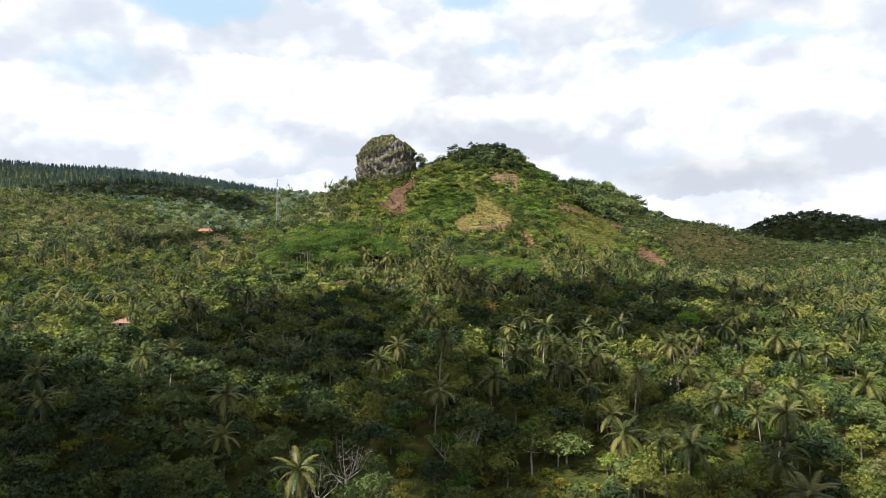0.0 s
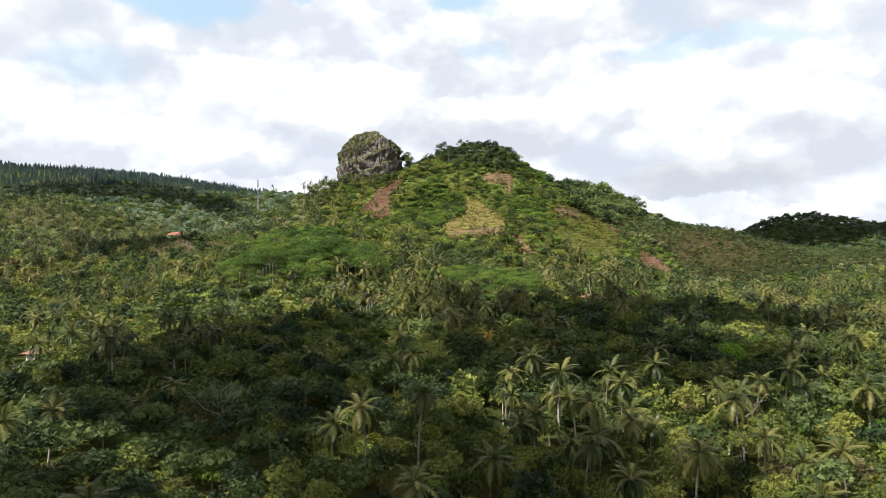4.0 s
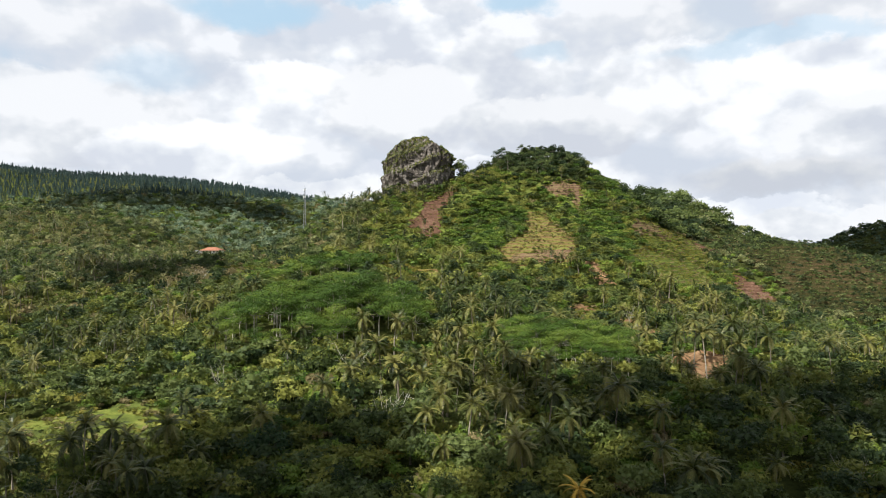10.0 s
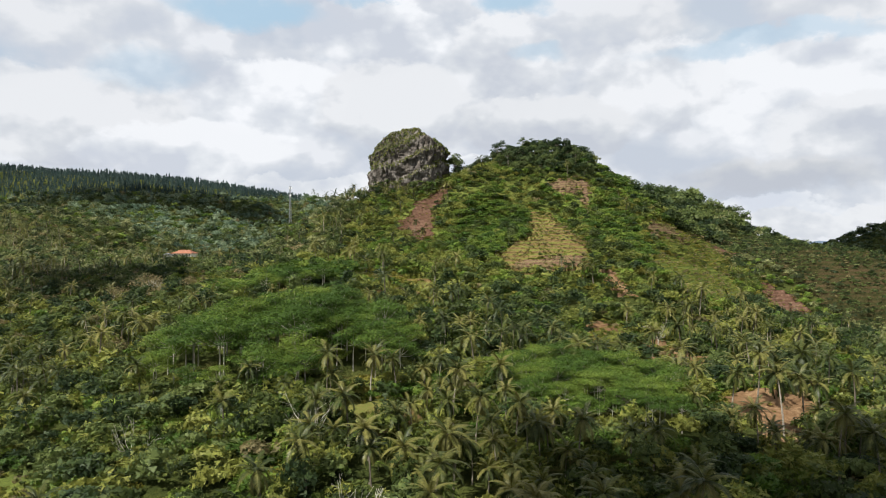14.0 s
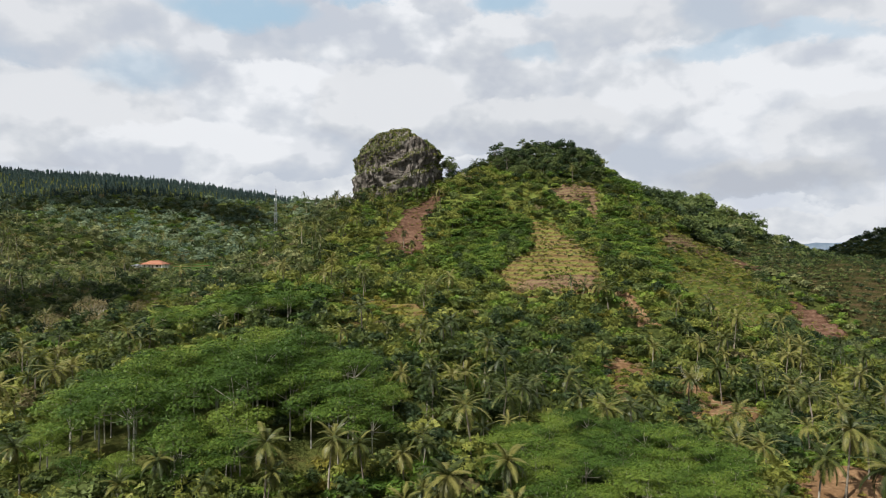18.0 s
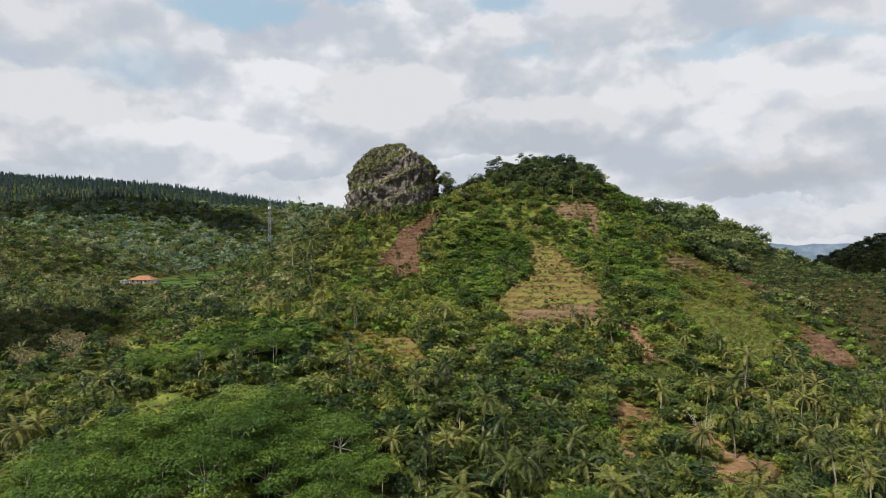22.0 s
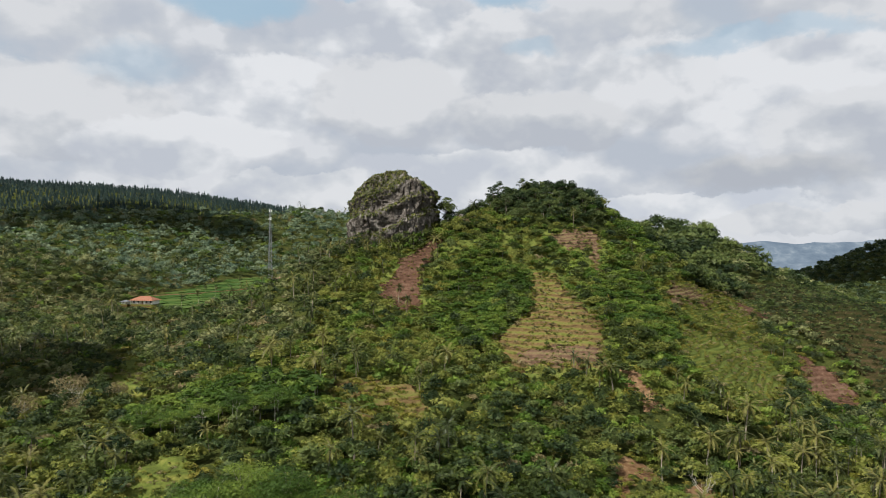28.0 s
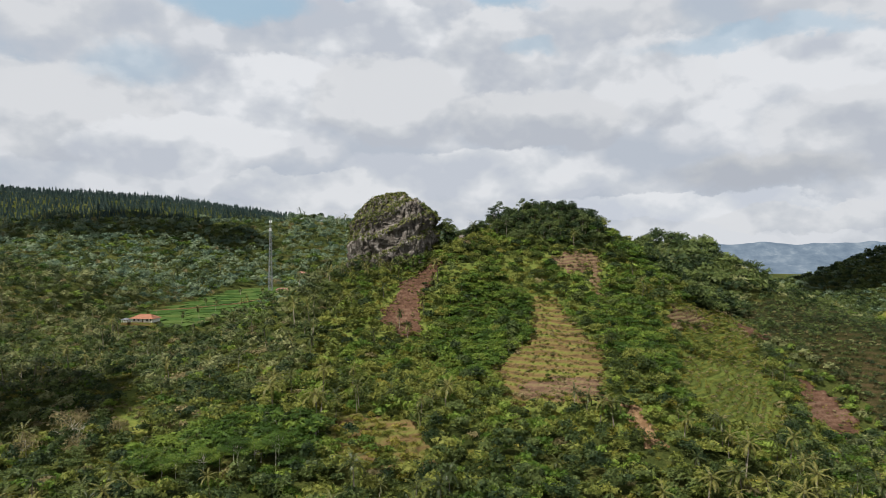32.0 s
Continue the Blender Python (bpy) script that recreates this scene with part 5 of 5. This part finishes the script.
def house(name, label, at, turn, size, roof, wall_high=3.0, openings=5):
    """A low house with a hipped tile roof, a wall with recessed openings, and a porch."""
    w, d = size
    thing = new(name)
    thing.matrix_world = pose(*at, 0, 0, turn)
    boxed("plinth", (-w / 2 - 0.4, w / 2 + 0.4, -d / 2 - 1.6, d / 2 + 0.4, -2.0, 0.25), SOIL_BROWN, thing, "earth-stained masonry base")
    step = w / openings
    for k in range(openings):
        x = -w / 2 + k * step
        wide, sill = (1.0, 0.25) if k == openings // 2 else (1.4, 1.1)
        a, b = x + step / 2 - wide / 2, x + step / 2 + wide / 2
        for dims in ((x, a, -d / 2, -d / 2 + 0.2, 0.25, wall_high), (b, x + step, -d / 2, -d / 2 + 0.2, 0.25, wall_high), (a, b, -d / 2, -d / 2 + 0.2, 2.3, wall_high)):
            boxed("wall", dims, PLASTER, thing)
        if sill > 0.3:
            boxed("wall", (a, b, -d / 2, -d / 2 + 0.2, 0.25, sill), PLASTER, thing)
            win = boxed("window", (a, b, -d / 2 + 0.08, -d / 2 + 0.12, sill, 2.3), GLASS, thing, "dark window pane")
            boxed("sill", (a - 0.1, b + 0.1, -d / 2 - 0.1, -d / 2 + 0.05, sill - 0.08, sill), WOOD, win)
            boxed("mullion", ((a + b) / 2 - 0.04, (a + b) / 2 + 0.04, -d / 2 + 0.04, -d / 2 + 0.16, sill, 2.3), WOOD, win)
        else:
            boxed("door", (a, b, -d / 2 + 0.06, -d / 2 + 0.12, sill, 2.3), WOOD, thing, "dark wooden door")
    boxed("wall", (-w / 2, -w / 2 + 0.2, -d / 2 + 0.2, d / 2, 0.25, wall_high), PLASTER, thing)
    boxed("wall", (w / 2 - 0.2, w / 2, -d / 2 + 0.2, d / 2, 0.25, wall_high), PLASTER, thing)
    boxed("wall", (-w / 2 + 0.2, w / 2 - 0.2, d / 2 - 0.2, d / 2, 0.25, wall_high), PLASTER, thing)
    for k in range(4):
        x = -w / 2 + 0.3 + k * (w - 0.6) / 3
        boxed("post", (x - 0.1, x + 0.1, -d / 2 - 1.45, -d / 2 - 1.25, 0.25, wall_high - 0.35), PLASTER, thing)
    # hipped roof in four tiled slopes, each of tile courses
    e, high = 0.9, min(2.6, 0.32 * d)
    x0, x1, y0, y1, z0 = -w / 2 - e, w / 2 + e, -d / 2 - 1.9, d / 2 + e, wall_high - 0.35
    ym, ins = (y0 + y1) / 2, (y1 - y0) / 2 * 0.9
    ridge0, ridge1 = Vector((x0 + ins, ym, z0 + high)), Vector((x1 - ins, ym, z0 + high))
    corners = [Vector((x0, y0, z0)), Vector((x1, y0, z0)), Vector((x1, y1, z0)), Vector((x0, y1, z0))]
    slopes = [(corners[0], corners[1], ridge1, ridge0), (corners[1], corners[2], ridge1, ridge1), (corners[2], corners[3], ridge0, ridge1), (corners[3], corners[0], ridge0, ridge0)]
    for a, b, c, dd in slopes:
        bm = bmesh.new()
        courses = 9
        up = Vector((0, 0, 0.10))
        line = [(0, 0.0), (0, 1.0)]
        for k in range(1, courses):
            line += [(k / courses, 0.3), (k / courses, 1.0)]
        line.append((1.0, 0.3))
        rails = [(bm.verts.new(a.lerp(dd, s) + up * h), bm.verts.new(b.lerp(c, s) + up * h)) for s, h in line]
        for (p, q), (r, s) in zip(rails, rails[1:]):
            bm.faces.new((p, q, s, r))
        part("roof_slope", bm, roof, thing)
    bm = bmesh.new()
    for p, q in ((ridge0, ridge1), (corners[0], ridge0), (corners[1], ridge1), (corners[2], ridge1), (corners[3], ridge0)):
        d2 = q - p
        m = Matrix.Translation((p + q) / 2 + Vector((0, 0, 0.08))) @ d2.to_track_quat("X", "Z").to_matrix().to_4x4() @ Matrix.Diagonal((d2.length, 0.28, 0.2, 1))
        bmesh.ops.create_cube(bm, size=1.0, matrix=m)
    part("ridge_tiles", bm, roof, thing)
    return tagged(thing, label, "house")


HOUSE_AT, HOUSE_Z = (-223.5, 651), 113.0
house("farmhouse", "white single-storey house with a red tiled hip roof", (*HOUSE_AT, HOUSE_Z), -6, (15, 8), ROOF)
house("annex", "small pale annex with a low grey metal roof", (-235, 648, HOUSE_Z), -6, (4, 3), STEEL, 2.2, 2)
house("hut", "small pale-walled hut with a rusty brown roof", (-101, 222, float(height(-101, 222)) + 0.5), 12, (6, 4), ROOF_OLD, 2.4, 2)
house("cottage", "small cottage with an old brown tiled roof", (-205, 905, float(height(-205, 905)) + 1.2), 8, (13, 7), ROOF_OLD)
house("white_house", "small white house among trees on the far slope", (-232, 1085, float(height(-232, 1085)) + 7), -5, (10, 6), ROOF_OLD)


# ---- the mast: a square lattice tower with antennas ----
def mast(at, tall, foot, head):
    thing = new("lattice_tower")
    thing.location = at
    bays = 16
    corner = lambda k, j: Vector(((1 if j in (0, 3) else -1) * (foot + (head - foot) * min(k / bays * 1.15, 1)) / 2, (1 if j < 2 else -1) * (foot + (head - foot) * min(k / bays * 1.15, 1)) / 2, tall * k / bays))

    def bar(bm, p, q, r):
        d = q - p
        bmesh.ops.create_cube(bm, size=1.0, matrix=Matrix.Translation((p + q) / 2) @ d.to_track_quat("Z", "Y").to_matrix().to_4x4() @ Matrix.Diagonal((r, r, d.length, 1)))
    for j in range(4):
        part("leg", mesh_of("leg", *tube([corner(k, j) for k in range(bays + 1)], [0.2 - 0.1 * k / bays for k in range(bays + 1)], 4), [STEEL]), STEEL, thing)
    for k in range(bays):
        bm = bmesh.new()
        for j in range(4):
            i = (j + 1) % 4
            bar(bm, corner(k, j), corner(k + 1, i), 0.11)
            bar(bm, corner(k, i), corner(k + 1, j), 0.11)
            bar(bm, corner(k + 1, j), corner(k + 1, i), 0.11)
        part("bracing", bm, STEEL, thing)
    for k, (z, t) in enumerate(((0.97, 0), (0.97, 120), (0.97, 240), (0.86, 60), (0.86, 180), (0.86, 300))):
        x, y = 1.3 * math.cos(radians(t)), 1.3 * math.sin(radians(t))
        boxed("antenna_panel", (x - 0.2, x + 0.2, y - 0.2, y + 0.2, tall * z - 1.3, tall * z + 1.3), PAINT_WHITE, thing, "white antenna panel")
    bm = bmesh.new()
    bar(bm, Vector((0, 0, tall)), Vector((0, 0, tall + 3.5)), 0.12)
    part("lightning_rod", bm, STEEL, thing)
    return tagged(thing, "tall steel lattice telecom tower in the valley", "tower")


mast((-225, 929, float(height(-225, 929)) - 0.3), 76, 3.8, 1.3)

# ---- rice terraces: flat paddies between earth banks ----
for j, y in enumerate(np.arange(650, 980, 17.0)):
    for i, x in enumerate(np.arange(-272, -180, 15.0) + 5 * (j % 2)):
        if not inside(np.array([x + 7.0]), np.array([y + 8.0]), RICE_LAND)[0]:
            continue
        z = 109.5 + 0.018 * (y + 8 - 660) + 0.7 + 0.3 * math.sin(i * 2.1 + j * 1.3)
        bm = bmesh.new()
        pts = [(x + a + rng.uniform(-1.2, 1.2), y + b + rng.uniform(-1.6, 1.6)) for a, b in ((0.4, 0.4), (7.5, -0.4), (14.6, 0.4), (15.2, 8.5), (14.6, 16.6), (7.5, 17.2), (0.4, 16.6), (-0.2, 8.5))]
        top = [bm.verts.new((*p, z)) for p in pts]
        low = [bm.verts.new((*p, z - 3)) for p in pts]
        bm.faces.new(top)
        for k in range(8):
            bm.faces.new((low[k], low[(k + 1) % 8], top[(k + 1) % 8], top[k]))
        bmesh.ops.recalc_face_normals(bm, faces=bm.faces[:])
        me = bpy.data.meshes.new("rice_paddy")
        bm.to_mesh(me)
        bm.free()
        me.materials.append(RICE)
        tagged(new("rice_paddy", me), "flat green rice paddy with earth banks", "rice field", "rice paddies in the valley")
FIELD_PATH = [(-262, 742), (-240, 760), (-214, 800), (-196, 880), (-192, 905)]
t = np.linspace(0, 1, 60)
u = np.linspace(0, 1, len(FIELD_PATH))
cx, cy = np.interp(t, u, [p[0] for p in FIELD_PATH]), np.interp(t, u, [p[1] for p in FIELD_PATH])
side = np.stack([np.gradient(cy), -np.gradient(cx)], 1)
side /= np.linalg.norm(side, axis=1, keepdims=True)
top = 109.5 + 0.018 * (cy - 660) + 1.15
edge = [np.stack([cx + s * side[:, 0], cy + s * side[:, 1], top + d], 1) for s, d in ((-1.3, -1.2), (-0.9, 0), (0.9, 0), (1.3, -1.2))]
v = np.concatenate(edge)
f = np.array([(a * 60 + k, a * 60 + k + 1, (a + 1) * 60 + k + 1, (a + 1) * 60 + k) for a in range(3) for k in range(59)])
tagged(new("field_path", mesh_of("field_path", v, f, [SOIL_PALE])), "pale raised earth path through the rice fields", "path", kind="structure")

# ---- far mountains: ranges on the horizon, their haze painted as blue emission ----
HAZE = bpy.data.materials.new("painted haze glow")
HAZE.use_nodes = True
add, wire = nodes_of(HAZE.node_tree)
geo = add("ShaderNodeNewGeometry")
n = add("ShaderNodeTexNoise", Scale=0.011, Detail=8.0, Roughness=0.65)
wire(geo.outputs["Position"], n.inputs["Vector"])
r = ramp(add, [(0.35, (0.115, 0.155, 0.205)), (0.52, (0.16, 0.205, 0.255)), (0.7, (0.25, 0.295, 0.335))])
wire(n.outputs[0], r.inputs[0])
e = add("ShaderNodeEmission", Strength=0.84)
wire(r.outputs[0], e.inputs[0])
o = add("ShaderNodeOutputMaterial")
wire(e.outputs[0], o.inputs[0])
xs = np.arange(-9800, 9800, 35.0)
rows_m = []
for y, low, high in ((2500, 30, 64), (3300, 50, 92), (3900, 80, 132), (4500, 140, 196)):
    crest_z = np.array([low + (high - low) * (0.62 + 0.42 * noise.fractal(Vector((a * 0.0040, y * 0.01, 3.3)), 1.0, 2.0, 5)) for a in xs])
    rows_m += [(xs, np.full(xs.shape, y - 250.0), np.full(xs.shape, -20.0)), (xs, np.full(xs.shape, float(y)), crest_z)]
G = np.array(rows_m)
P = np.moveaxis(G, 1, 2).reshape(-1, 3)
n = len(xs)
q = [(k * n + j, k * n + j + 1, (k + 1) * n + j + 1, (k + 1) * n + j) for k in range(len(rows_m) - 1) for j in range(n - 1)]
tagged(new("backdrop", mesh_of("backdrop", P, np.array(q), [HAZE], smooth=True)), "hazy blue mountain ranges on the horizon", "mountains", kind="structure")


# ---- cumulus overhead, unseen behind and beside the view, placed to shade the slopes ----
VAPOUR = material("cloud vapour", (0.80, 0.80, 0.80), 1.0)


def cumulus(over, reach, turn, lobes, label):
    """A heaped cloud that stands between the sun and the given stretch of land."""
    x, y = over
    z = float(height(x, y))
    at = Vector((x, y, z)) + SUN_DIR * (620 / SUN_DIR.z)
    pieces = []
    g = np.random.default_rng(lobes)
    c, s = math.cos(radians(turn)), math.sin(radians(turn))
    for k in range(lobes):
        t, r = k * 2.4, math.sqrt((k + 0.3) / lobes)
        u, v = reach[0] * r * math.cos(t), reach[1] * r * math.sin(t)
        q = min(reach) * g.uniform(0.28, 0.46)
        bm = bmesh.new()
        bmesh.ops.create_icosphere(bm, subdivisions=2, radius=q)
        for p in bm.verts:
            p.co *= 1 + 0.25 * noise.noise(p.co * 3.0 / q)
        pieces.append((np.array([p.co for p in bm.verts]) * (1, 1, 0.6) + (u * c - v * s, u * s + v * c, g.uniform(0, q * 0.5)), np.array([[p.index for p in face.verts] for face in bm.faces])))
        bm.free()
    vs, fs = merge(pieces)
    ob = new("backdrop_cloud", mesh_of("backdrop_cloud", vs, fs, [VAPOUR], smooth=True))
    ob.location = at
    return tagged(ob, label, "cloud", kind="structure")


cumulus((-36, 190), (31, 50), 0, 26, "white heaped cloud shading the lower slope")
cumulus((-80, 108), (45, 36), 0, 22, "ragged white cloud over the dark valley wood")
cumulus((-15, 84), (92, 30), 0, 20, "long white cloud over the valley foot")
cumulus((40, 252), (37, 25), 0, 14, "small white heaped cloud over the grove")
cumulus((12, 128), (33, 26), 0, 10, "small ragged white cloud over the nearest forest")
cumulus((42, 198), (38, 32), 0, 14, "small ragged white cloud over the lower forest")
cumulus((90, 262), (40, 32), 0, 14, "small white heaped cloud over the palm slope")
cumulus((-178, 468), (50, 32), -20, 16, "small white heaped cloud over the side valley")
cumulus((690, 1320), (230, 130), 10, 30, "broad white cloud shading the far wooded hill")
cumulus((-480, 1120), (190, 66), 35, 34, "long white cloud shading the far valley side")
